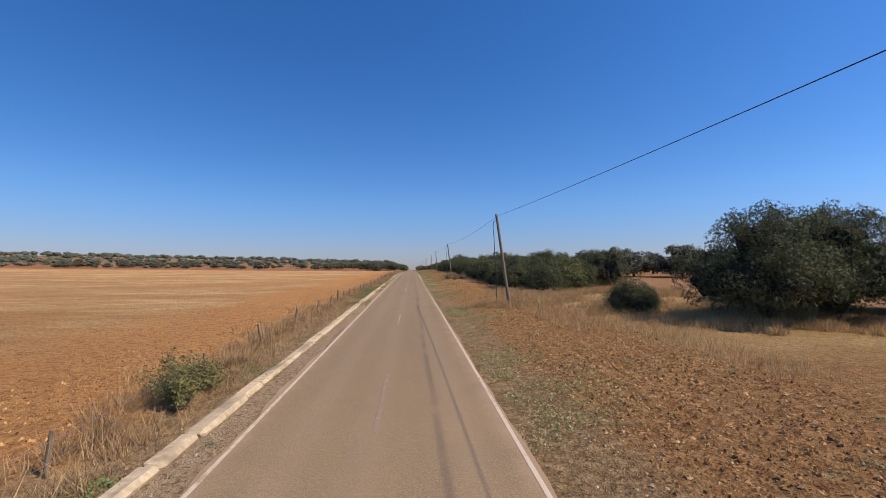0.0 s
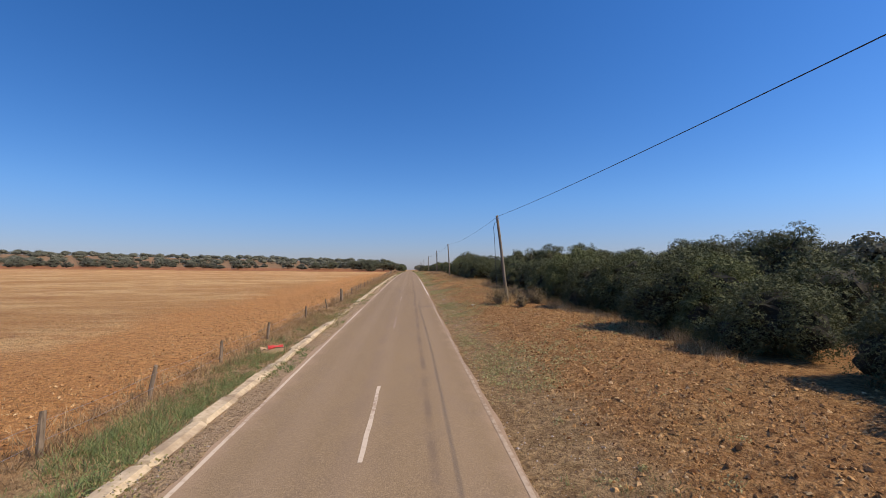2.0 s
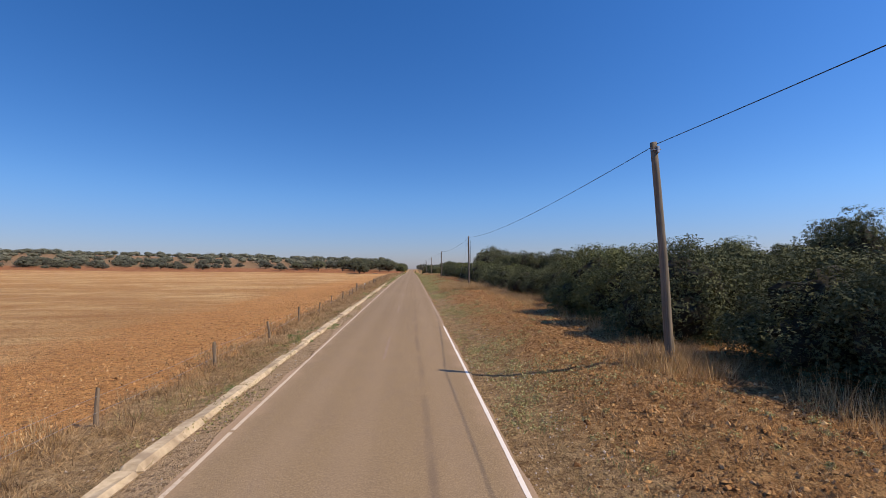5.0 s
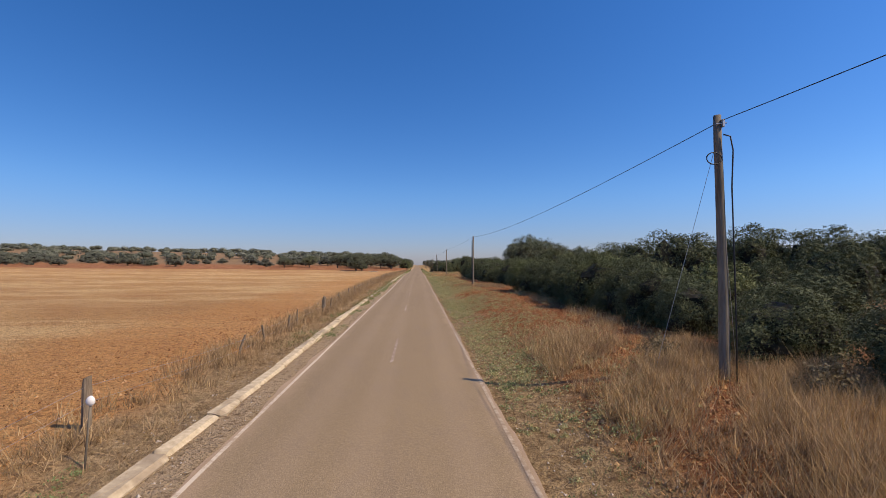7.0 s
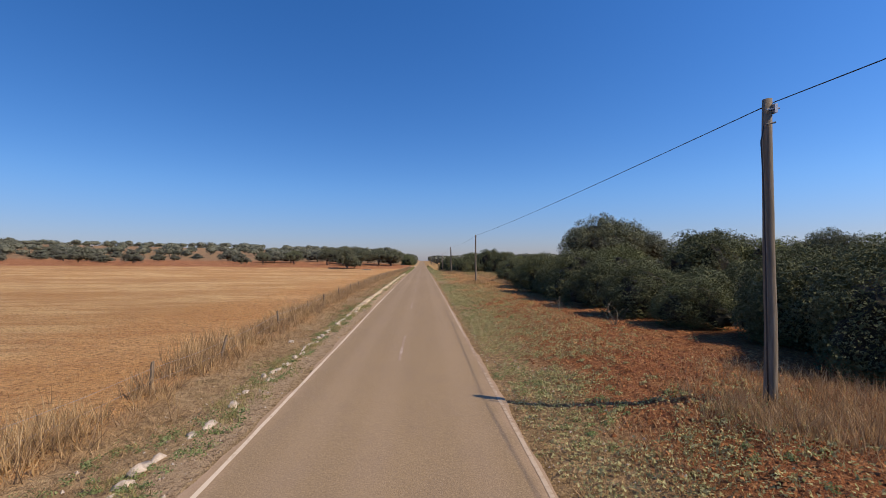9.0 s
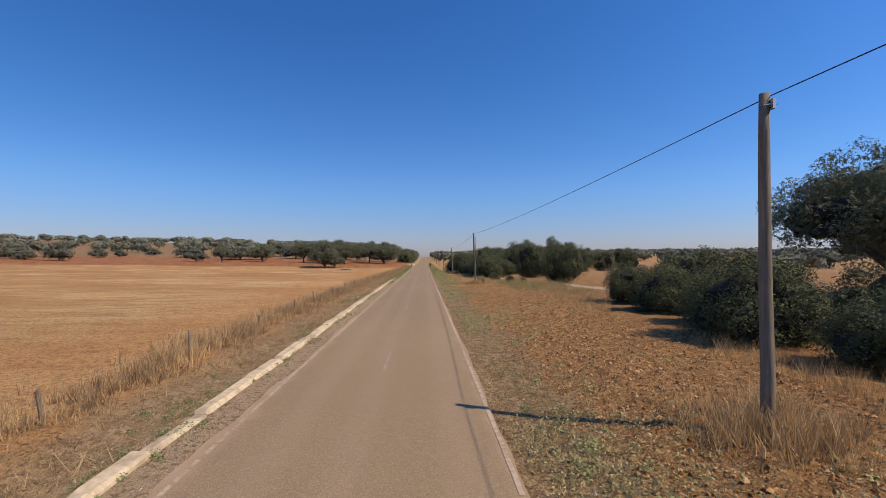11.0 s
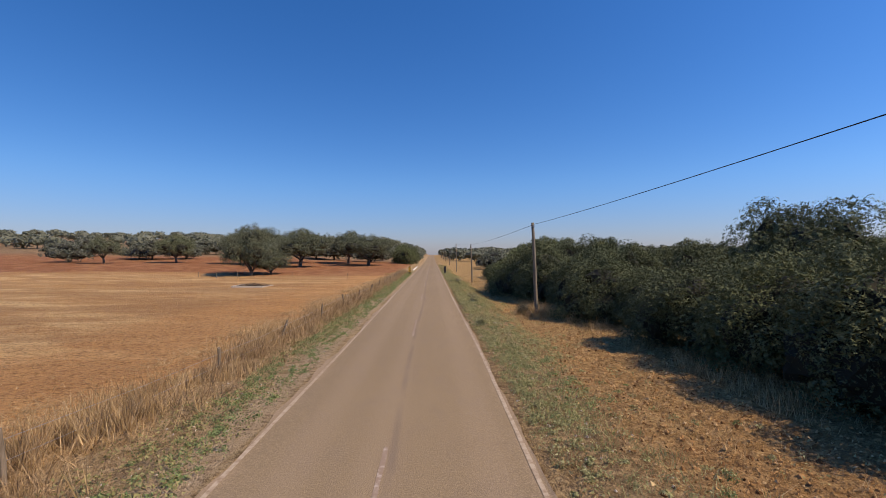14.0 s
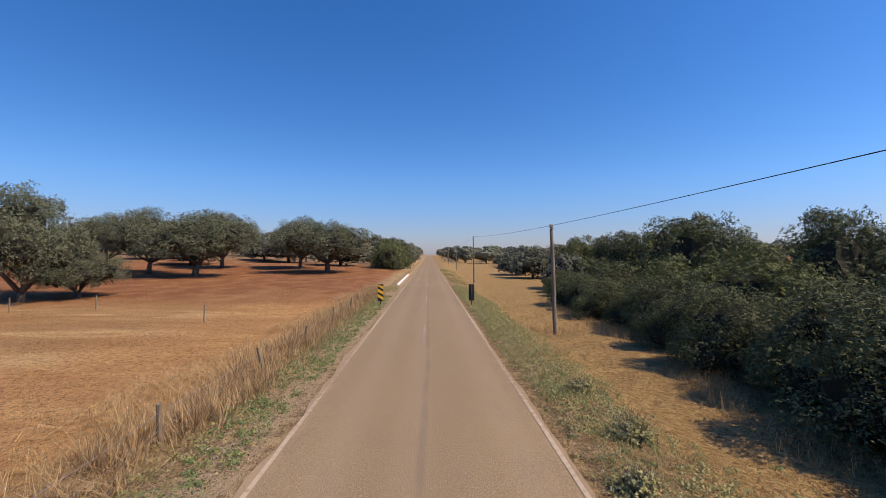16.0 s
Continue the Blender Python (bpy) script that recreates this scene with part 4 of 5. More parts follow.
# ---------------------------------------------------------------- kerb
def build_kerb():
    rng = np.random.default_rng(12)
    kerb = tagged(new("kerb"), "low dusty concrete kerb, cracked and partly buried", "kerb", kind="structure")
    y = -12.0
    while y < 299:
        broken = (184 < y < 216) or (66 < y < 78) or y > 290
        ln = rng.uniform(0.18, 0.55) if broken else rng.uniform(0.9, 2.4)
        if not (broken and rng.random() < (0.1 if y < 90 else 0.16)):
            w = (0.32 if y < 90 else 0.26 if y < 193 else 0.20) * rng.uniform(0.6, 1.1) if broken else rng.uniform(0.31, 0.38)
            if broken:
                v, f = lumpy(rng, (0, 0, 0), (w * 0.5, ln * 0.42, 0.085), 2, 0.5)
                bm = bmesh.new()
                vs = [bm.verts.new(p) for p in v]
                for q in f:
                    bm.faces.new([vs[a] for a in q])
            else:
                bm = bevel_box(w, ln - 0.02, 0.26, 0.07)
                for vtx in bm.verts:
                    vtx.co += Vector(rng.normal(size=3)) * 0.014
            yc = y + ln / 2
            ob = part("kerb_piece", bm, M_CONCRETE if y < 90 or not broken else M_STONE, kerb, smooth=broken)
            ob.location = (float(np.interp(yc, [6, 40, 75, 143, 162, 176, 200, 219, 271], [-3.2, -3.26, -3.24, -3.2, -3.27, -3.38, -3.3, -3.27, -3.22])) + rng.normal() * (0.06 if broken else 0.015), yc, float(road_z(yc)) - (0.125 if broken and y < 90 else 0.095) + rng.normal() * 0.015)
            ob.rotation_euler = (math.atan(float(road_slope(yc))), rng.normal() * 0.03, rng.normal() * (0.25 if broken else 0.008))
        y += ln


build_kerb()


# ---------------------------------------------------------------- fence
def build_fence():
    rng = np.random.default_rng(15)
    fence = tagged(new("fence"), "old field fence of grey wooden posts and slack wire", "fence")
    # metres along the road; the gaps between these are filled at an even pace
    known = [2.5, 7.1, 12.4, 17.6, 33.4, 36.2, 39.2, 42.2, 45.8, 50.6, 53.6, 57.3, 61.6, 68.1, 78.9, 85.6, 89.4, 92.9, 94.6, 98.9, 144.2, 148.6, 151.7, 156.3, 163.2, 165.6, 168.6, 170.2,
             176.2, 178.1, 196.1, 200.5, 203.9, 215.6, 220.0, 226.3, 283.1, 290.7, 293.4, 298.8, 325.2, 335.5, 337.2, 345.8, 348.8, 362.4, 365.3, 368.0, 371.0]
    thick = {36.2: 0.08, 78.9: 0.115, 156.3: 0.085, 176.2: 0.115}
    posts = []
    for a, b in zip(known, known[1:] + [375.0]):
        n = max(1, round((b - a) / 5.0))
        for k in range(n):
            y = a + (b - a) * k / n + (rng.uniform(-0.4, 0.4) if k else 0.0)
            posts.append((y, 0.93 if a in thick and not k else rng.uniform(0.6, 0.8), thick.get(y) or rng.uniform(0.036, 0.055)))
    tips = []
    for y, hgt, r in posts:
        x = float(fence_x(y)) + rng.uniform(-0.08, 0.08)
        z = gz(x, y)
        lx, ly = rng.normal(size=2) * (0.03 if r > 0.08 else 0.07)
        if y == 163.2:
            lx = 0.2
        n = 10 if r > 0.08 else 8
        turn, chip = rng.uniform(0, 6), rng.uniform(0.85, 1.0)
        v, f = tube([(0, 0, -0.3), (lx * 0.3, ly * 0.3, hgt * 0.35), (lx * 0.7, ly * 0.7, hgt * 0.72), (lx, ly, hgt)], [r, r * 0.97, r * 0.92, r * 0.8], n)
        # weathered, slanting top
        v[-n:, 2] += 0.35 * r * np.cos(np.linspace(0, 2 * math.pi, n, False) + turn) * chip
        v += rng.normal(size=v.shape) * r * 0.05
        ob = part("post", mesh_of("post", v, f, M_POST), None, fence, "thick old post" if r > 0.08 else "")
        ob.location = (x, y, z)
        tips.append(Vector((x + lx, y + ly, z + hgt * 0.95)))
    for k in (0.12, 0.42):
        pts = []
        for a, b in zip(tips[:-1], tips[1:]):
            pts += [a + Vector((0, 0, -k)), a.lerp(b, 0.5) + Vector((0, 0, -k - 0.04))]
        part("wire", mesh_of("wire", *tube(pts, 0.003, 4), M_STEEL), None, fence, "rusty slack wire")


build_fence()


# ---------------------------------------------------------------- culvert markers
def build_marker(x, y, away):
    z = gz(x, y)
    mk = tagged(new("hazard_marker"), "narrow hazard panel, its dark back towards the traffic" if away else "narrow upright hazard panel with yellow and black diagonal stripes", "road sign", "markers at the culvert")
    mk.location = (x, y, z)
    mk.rotation_euler = (0, 0, math.pi if away else 0)
    part("post", mesh_of("post", *tube([(0, 0.05, -0.4), (0, 0.05, 1.2)], 0.03, 8), M_BLACK, True), None, mk)
    w, h, base = 0.34, 1.0, 0.28
    panel = bevel_box(w, 0.03, h, 0.006)
    bmesh.ops.translate(panel, vec=(0, 0, base + h / 2), verts=panel.verts)
    part("panel", panel, M_BLACK, mk, "black panel")
    s = 1
    for i in range(3):
        z0 = base + 0.04 + i * 0.33
        q = [(-w / 2, z0 + (0.20 if s > 0 else 0)), (w / 2, z0 + (0 if s > 0 else 0.20)), (w / 2, z0 + (0 if s > 0 else 0.20) + 0.18), (-w / 2, z0 + (0.20 if s > 0 else 0) + 0.18)]
        q = [(a, min(b, base + h)) for a, b in q]
        v = [(a, -0.019, b) for a, b in q] + [(a, -0.0155, b) for a, b in q]
        part("stripe", mesh_of("stripe", v, [[0, 1, 2, 3], [0, 4, 5, 1], [1, 5, 6, 2], [2, 6, 7, 3], [3, 7, 4, 0]], M_YELLOW), None, mk, "yellow reflective stripe")


build_marker(-2.8, 368.8, False)
build_marker(2.75, 368.8, True)


def build_parapet():
    """Low whitewashed beam along the culvert."""
    bm = bevel_box(0.17, 24.0, 0.24, 0.03)
    for e in list(bm.verts):
        e.co.x += 0.01 * math.sin(e.co.y)
    me = bpy.data.meshes.new("culvert_parapet")
    bm.to_mesh(me)
    bm.free()
    me.materials.append(M_WHITE)
    ob = tagged(new("culvert_parapet", me), "low whitewashed concrete beam beside the road over the culvert", "parapet")
    ob.location = (-3.0, 399.0, float(road_z(399.0)) + 0.02)


build_parapet()


# ---------------------------------------------------------------- grass, weeds, clods
def blades(rng, x, y, h, width, lean, per):
    """Upright thin blades round each tuft centre: one triangle each."""
    n = len(x)
    xx, yy, hh = np.repeat(x, per), np.repeat(y, per), np.repeat(h, per)
    m = n * per
    xx = xx + rng.normal(size=m) * 0.07
    yy = yy + rng.normal(size=m) * 0.07
    zz = ground_z(xx, yy) - 0.02
    w = rng.uniform(0, 2 * math.pi, m)
    bx, by = np.cos(w) * width * 0.5, np.sin(w) * width * 0.5
    hh = hh * rng.uniform(0.5, 1.15, m)
    lx, ly = rng.normal(size=m) * lean * hh, rng.normal(size=m) * lean * hh
    v = np.stack([np.stack([xx - bx, yy - by, zz], -1), np.stack([xx + bx, yy + by, zz], -1), np.stack([xx + lx, yy + ly, zz + hh], -1)], 1).reshape(-1, 3)
    return v, np.arange(3 * m).reshape(m, 3)


def patchy(x, y, s, seed):
    return wavy(x, y, s, seed) + 0.6 * wavy(x, y, s * 3.1, seed + 5)


def sow(name, label, mat, seed, count, xr, yr, height, width, lean, per, keep=None, near=None, grow=None):
    rng = np.random.default_rng(seed)
    y = rng.uniform(*yr, count)
    x = rng.uniform(*xr, count) if near is None else near(rng, y, count)
    if keep is not None:
        ok = keep(x, y, rng)
        x, y = x[ok], y[ok]
    h = height * rng.uniform(0.5, 1.2, len(x)) * (1 + 0.35 * wavy(x, y, 0.7, seed * 0.3))
    if grow is not None:
        h = h * grow(y)
    v, f = blades(rng, x, y, np.clip(h, 0.04, None), width, lean, per)
    return tagged(new(name, mesh_of(name, v, f, mat)), label, "grass", kind="stuff")


def more_later(y, early):
    """Share of the tufts that stand: thin at first, dense farther on."""
    return np.interp(y, [0, 30, 40, 150, 178], [0.8, 0.7, early, early, 1.0])


def low_first(y):
    return np.interp(y, [20, 40, 145, 180], [0.9, 0.6, 0.6, 1.05])


sow("dry_grass", "tall withered brown grass along the field fence", M_BROWN, 1, 24000, (-6, -4), (-6, 380), 0.52, 0.019, 0.42, 9,
    lambda x, y, r: (patchy(x, y, 1.1, 2.0) > 0.05) & (r.random(len(x)) < more_later(y, 0.45)), lambda r, y, n: fence_x(y) - 0.05 + 0.42 * r.normal(size=n), low_first)
sow("straw_grass", "pale dry straw standing along the field edge", M_STRAW, 2, 26000, (-6, -4), (-6, 385), 0.62, 0.018, 0.32, 7,
    lambda x, y, r: (patchy(x, y, 0.9, 4.0) > 0.22) & (r.random(len(x)) < more_later(y, 0.3)), lambda r, y, n: fence_x(y) - 0.35 + 0.5 * r.normal(size=n), low_first)
sow("verge_grass", "short dry grass on the left verge", M_BROWN, 3, 34000, (-4.9, -3.4), (-6, 385), 0.12, 0.010, 1.0, 5, lambda x, y, r: patchy(x, y, 0.9, 1.0) > -0.4)
sow("fallen_stems", "tangle of fallen dead stems below the fence", M_BROWN, 11, 15000, (-5.5, -3.7), (-6, 380), 0.30, 0.014, 1.9, 6, lambda x, y, r: patchy(x, y, 0.7, 9.0) > -0.3, lambda r, y, n: r.uniform(fence_x(y) - 0.5, -3.75))
sow("fallen_stems", "pale fallen straw on the field edge", M_STRAW, 12, 9000, (-7.5, -4.6), (285, 380), 0.30, 0.012, 1.8, 6, lambda x, y, r: patchy(x, y, 0.6, 9.0) > -0.3)
sow("stubble", "short pale stubble on the harvested field", M_STRAW, 4, 24000, (-18, -5.6), (-6, 360), 0.13, 0.016, 0.35, 3, lambda x, y, r: (wavy(x, y * 3, 0.8, 6.0) > -0.2) & (r.random(len(x)) < np.exp((x + 5.6) / 9)))
sow("fresh_grass", "fine fresh green grass in patches along the right verge", M_LEAF_FRESH, 20, 17000, (2.6, 4.6), (-6, 385), 0.11, 0.012, 0.6, 6,
    lambda x, y, r: (patchy(x, y, 0.35, 18.0) > 0.25) & (r.random(len(x)) < np.clip(1.6 - np.abs(x - 3.4) / 0.7, 0, 1)))
sow("roadside_grass", "short withered grass on the right verge", M_BROWN, 21, 26000, (2.6, 6.5), (-6, 385), 0.12, 0.013, 0.8, 5,
    lambda x, y, r: (patchy(x, y, 0.5, 28.0) > -0.2) & (r.random(len(x)) < np.clip(1.3 - (x - 2.6) / 3, 0.1, 1)))
sow("roadside_grass", "short dry grass on the right verge", M_STRAW, 5, 34000, (2.5, 9), (-6, 385), 0.16, 0.012, 0.45, 5,
    lambda x, y, r: (patchy(x, y, 0.6, 8.0) > 0.1) & ((x < 4.6) | (y > 285) | (patchy(x, y, 0.25, 3.0) > 0.5)))


def tall_right(x, y, r):
    band = (np.abs(y - 30) < 12) | (np.abs(y - 100) < 10) | (np.abs(y - 150) < 13) | ((np.abs(y - 278) < 16) & (x > 11))
    pole = np.zeros(len(x), bool)
    for px, py, _, _ in POLES:
        pole |= (x - px) ** 2 + (y - py) ** 2 < 2.2
    edge = (np.abs(x - scrub_front(y)) < 0.8) & ((y < 187) | (y > 240))
    pole &= (np.abs(y - 196) > 5) | (r.random(len(x)) < 0.35)
    return pole | (edge & (patchy(x, y, 0.3, 7.0) > -0.1)) | (band & (x > 7) & (patchy(x, y, 0.4, 1.0) > -0.2))


sow("tall_dry_grass", "tall straw-coloured grass round the poles and scrub", M_STRAW, 6, 80000, (3.6, 14), (0, 385), 0.52, 0.011, 0.3, 6, tall_right)


sow("pale_grass", "pale feathery dry grass behind the first bushes", M_STRAW, 16, 22000, (8.5, 25), (13, 44), 0.55, 0.024, 0.45, 7, lambda x, y, r: (patchy(x, y, 0.35, 5.0) > -0.1) & (x > 7.5 + 0.08 * (44 - y) + 0.55 * np.clip(26 - y, 0, 20)))
sow("strip_grass", "short olive-brown grass scattered over the strip", M_BROWN, 17, 9000, (4.2, 10), (78, 132), 0.17, 0.013, 0.7, 6, lambda x, y, r: patchy(x, y, 0.3, 8.0) > -0.05)
def tufts_at(spots):
    def near(r, y, n):
        k = r.integers(len(spots), size=n)
        s = np.array(spots)
        y[:] = s[k, 1] + r.normal(size=n) * s[k, 3]
        return s[k, 0] + r.normal(size=n) * s[k, 2]
    return near


sow("tall_dry_grass", "thick tufts of golden grass at the feet of the poles", M_STRAW, 18, 1500, (3, 10), (20, 370), 0.62, 0.020, 0.36, 9, None,
    tufts_at([(6.2, 28.6, 0.55, 0.5), (5.4, 29.4, 0.6, 0.6), (7.3, 29.2, 0.4, 0.4), (6.9, 72.6, 0.5, 0.5), (7.1, 116.0, 0.5, 0.5), (6.6, 240.0, 0.45, 0.4), (6.4, 280.6, 0.35, 0.35), (6.9, 323.0, 0.35, 0.35), (6.9, 324.0, 0.6, 0.5)]))
sow("olive_grass", "olive-brown tall grass about the upright pole", M_BROWN, 19, 1150, (3, 10), (190, 202), 0.42, 0.013, 0.4, 8, None,
    tufts_at([(6.3, 196.8, 0.5, 0.6), (7.6, 196.0, 0.7, 1.0), (8.8, 195.0, 0.8, 1.5), (8.2, 198.5, 0.8, 1.0)]))
sow("withered_weeds", "tall withered brown weeds beside the pole", M_BROWN, 13, 6000, (3.9, 9.5), (150, 165), 0.46, 0.014, 0.5, 9,
    lambda x, y, r: (patchy(x, y, 0.8, 1.0) > 0.0) & (r.random(len(x)) < np.clip((x - 3.8) / 2.2, 0.15, 1) * np.clip((164 - y) / 5, 0.1, 1)))
sow("withered_weeds", "tall golden weeds beside the pole", M_STRAW, 14, 6000, (4.2, 9.5), (150, 165), 0.56, 0.014, 0.45, 8,
    lambda x, y, r: (patchy(x, y, 0.6, 3.0) > -0.1) & (r.random(len(x)) < np.clip((164 - y) / 5, 0.1, 1)))
sow("olive_grass", "feathery olive-green grass before the sandy track", M_LEAF_WEED, 22, 2400, (9.0, 15.0), (267, 284), 0.46, 0.012, 0.5, 8,
    lambda x, y, r: (patchy(x, y, 0.4, 16.0) > -0.1) & (x > 8.0 + 0.12 * np.abs(y - 274)))
sow("green_grass", "lush green grass and weeds behind the kerb", M_LEAF_FRESH, 23, 2600, (-4.7, -3.5), (40, 62), 0.24, 0.014, 0.6, 8,
    lambda x, y, r: (patchy(x, y, 0.5, 2.0) > -0.3) & (r.random(len(x)) < np.clip(1.2 - np.abs(y - 50) / 11, 0, 1)))
sow("verge_grass", "olive grass and weeds over the buried kerb", M_LEAF_WEED, 26, 7000, (-4.8, -3.0), (54, 132), 0.17, 0.013, 0.7, 7,
    lambda x, y, r: (patchy(x, y, 0.6, 17.0) > -0.1) & (r.random(len(x)) < np.interp(y, [54, 62, 95, 132], [0.3, 1.0, 0.8, 0.2])))
sow("verge_grass", "green tufts between the scattered kerb stones", M_LEAF_WEED, 27, 2400, (-3.7, -2.9), (180, 220), 0.16, 0.013, 0.6, 8,
    lambda x, y, r: (patchy(x, y, 0.7, 21.0) > 0.0) & (r.random(len(x)) < np.interp(y, [180, 188, 214, 220], [0.3, 1.0, 1.0, 0.3])))
sow("verge_grass", "pale grey-green grass tufts along the right road edge", M_LEAF_GREY, 25, 5200, (2.5, 5.2), (292, 385), 0.24, 0.013, 0.6, 9,
    lambda x, y, r: (patchy(x, y, 0.8, 13.0) > -0.2) & (r.random(len(x)) < np.clip(1.3 - (x - 2.5) / 2.0, 0.05, 1)))
sow("olive_grass", "yellow-green grass on the right verge towards the culvert", M_LEAF_WEED, 24, 5200, (2.5, 5.6), (342, 440), 0.20, 0.016, 0.6, 7,
    lambda x, y, r: (patchy(x, y, 0.4, 19.0) > -0.3) & (r.random(len(x)) < np.clip(1.4 - (x - 2.5) / 2.4, 0.05, 1)))
sow("withered_weeds", "thin olive-brown weeds on the strip before the track", M_BROWN, 15, 1300, (6.8, 13.0), (262, 292), 0.34, 0.010, 0.5, 8,
    lambda x, y, r: (patchy(x, y, 0.5, 6.0) > 0.0) & (r.random(len(x)) < np.clip((x - 6.5) / 3, 0.1, 1)))


def mounds(name, label, seed, count, xr, yr, keep, mat, radius=(0.08, 0.26), tall=0.55, per=46, leaf=0.034):
    """Low rounded clumps of small leaves."""
    rng = np.random.default_rng(seed)
    x, y = rng.uniform(*xr, count), rng.uniform(*yr, count)
    ok = keep(x, y, rng)
    x, y = x[ok], y[ok]
    r = np.repeat(radius[0] + (radius[1] - radius[0]) * rng.random(len(x)) ** 2, per)
    n = len(r)
    d = unit(rng, n, 0.5)
    d[:, 2] = np.abs(d[:, 2])
    k = (r * rng.uniform(0.35, 1.15, n))[:, None]
    at = np.stack([np.repeat(x, per), np.repeat(y, per), np.zeros(n)], -1) + d * k * np.array([1.0, 1.0, tall])
    at[:, 2] += ground_z(at[:, 0], at[:, 1])
    q, f = leaf_quads(rng, at, d, leaf)
    return tagged(new(name, mesh_of(name, q, f, mat)), label, "weeds", kind="stuff")


def weeds(name, label, seed, count, xr, yr, keep, mat=None, tall=1.0):
    rng = np.random.default_rng(seed)
    x, y = rng.uniform(*xr, count), rng.uniform(*yr, count)
    ok = keep(x, y, rng)
    x, y = x[ok], y[ok]
    per = 8
    n = len(x) * per
    r = np.repeat(rng.uniform(0.05, 0.16, len(x)), per)
    at = np.stack([np.repeat(x, per) + rng.normal(size=n) * r, np.repeat(y, per) + rng.normal(size=n) * r, np.zeros(n)], -1)
    at[:, 2] = ground_z(at[:, 0], at[:, 1]) + rng.uniform(0.01, 0.13, n) * r / 0.1 * tall
    out = unit(rng, n, 1.2)
    q, f = leaf_quads(rng, at, out, 0.042)
    return tagged(new(name, mesh_of(name, q, f, mat or M_LEAF_WEED)), label, "weeds", kind="stuff")


weeds("low_weeds", "low grey-green weeds on the right verge", 61, 80000, (2.6, 7.5), (-6, 385),
      lambda x, y, r: (patchy(x, y, 0.5, 12.0) > np.where((y > 155) & (y < 235), -0.35, 0.2)) & (r.random(len(x)) < np.clip(1.25 - (x - 2.6) / np.where((y > 150) & (y < 240), 4.5, 3.0), 0.05, 1)), M_LEAF_GREY)
weeds("low_weeds", "low green weeds between kerb and fence", 62, 16000, (-4.4, -2.6), (-6, 385), lambda x, y, r: patchy(x, y, 0.45, 15.0) > np.where(y > 292, -0.3, 0.5))


def right_cover(x, y, r):
    """How thick the green cover stands beside the road on the right."""
    reach = np.interp(y, [-6, 40, 130, 160, 170, 232, 245, 285, 300, 345, 385], [1.0, 1.3, 1.2, 1.6, 2.6, 3.0, 1.6, 1.6, 2.0, 1.8, 2.0])
    dense = np.interp(y, [-6, 140, 160, 230, 245, 288, 302, 385], [0.13, 0.13, 0.85, 0.85, 0.35, 0.35, 0.9, 0.9])
    drop = np.clip(1.4 - (x - 2.5) / reach, 0.03, 1) * np.clip((x - 2.45) / 0.5, 0.0, 1)
    return (r.random(len(x)) < dense * drop) & (patchy(x, y, 0.7, 31.0) > -0.45)


def left_cover(x, y, r):
    late = np.interp(y, [287, 300], [0.0, 1.0])
    spot = (patchy(x, y, 0.33, 35.0) > 0.42) | ((y > 178) & (y < 262) & (np.abs(x + 3.25) < 0.4) & (patchy(x, y, 0.45, 11.0) > 0.0))
    near = (np.abs(y - 50) < 9) & (x < -3.4) & (patchy(x, y, 0.5, 2.0) > -0.4)
    return np.where(r.random(len(x)) < late, (x > -4.0 + 0.3 * wavy(x, y, 0.5, 3.0)) & (x < -2.55), spot | near) & (r.random(len(x)) < np.interp(y, [285, 300], [0.6, 0.95]))


mounds("weed_clumps", "low clumps of dusty grey-green weeds along the right road edge", 65, 21000, (2.45, 8.5), (-4, 380), right_cover, M_LEAF_GREY)
mounds("weed_clumps", "dense pale grey-green weeds crowding the right road edge", 69, 3400, (2.4, 5.4), (294, 385), lambda x, y, r: r.random(len(x)) < np.clip(1.35 - (x - 2.5) / np.interp(y, [294, 310, 345, 385], [1.0, 1.5, 2.4, 1.8]), 0.02, 1), M_LEAF_GREY, (0.07, 0.36), 0.7)
mounds("weed_clumps", "dusty weed clumps scattered over the ploughed strip", 68, 2600, (4, 9.5), (-4, 290), lambda x, y, r: (patchy(x, y, 0.3, 8.0) > np.where((y > 80) & (y < 130), 0.0, np.where((y > 198) & (y < 232), 0.1, 0.45))) & (x < scrub_front(y) + 1), M_LEAF_GREY)
mounds("weed_clumps", "fresh green weed clumps here and there on the right verge", 66, 8000, (2.45, 6.5), (-4, 380), lambda x, y, r: right_cover(x, y, r) & (patchy(x, y, 0.4, 41.0) > np.where(y > 295, -0.15, 0.25)), M_LEAF_FRESH, (0.10, 0.30))
mounds("weed_clumps", "fresh green weed clumps about the left kerb", 67, 9000, (-4.4, -2.6), (-4, 375), left_cover, M_LEAF_FRESH, (0.09, 0.28), 0.7)


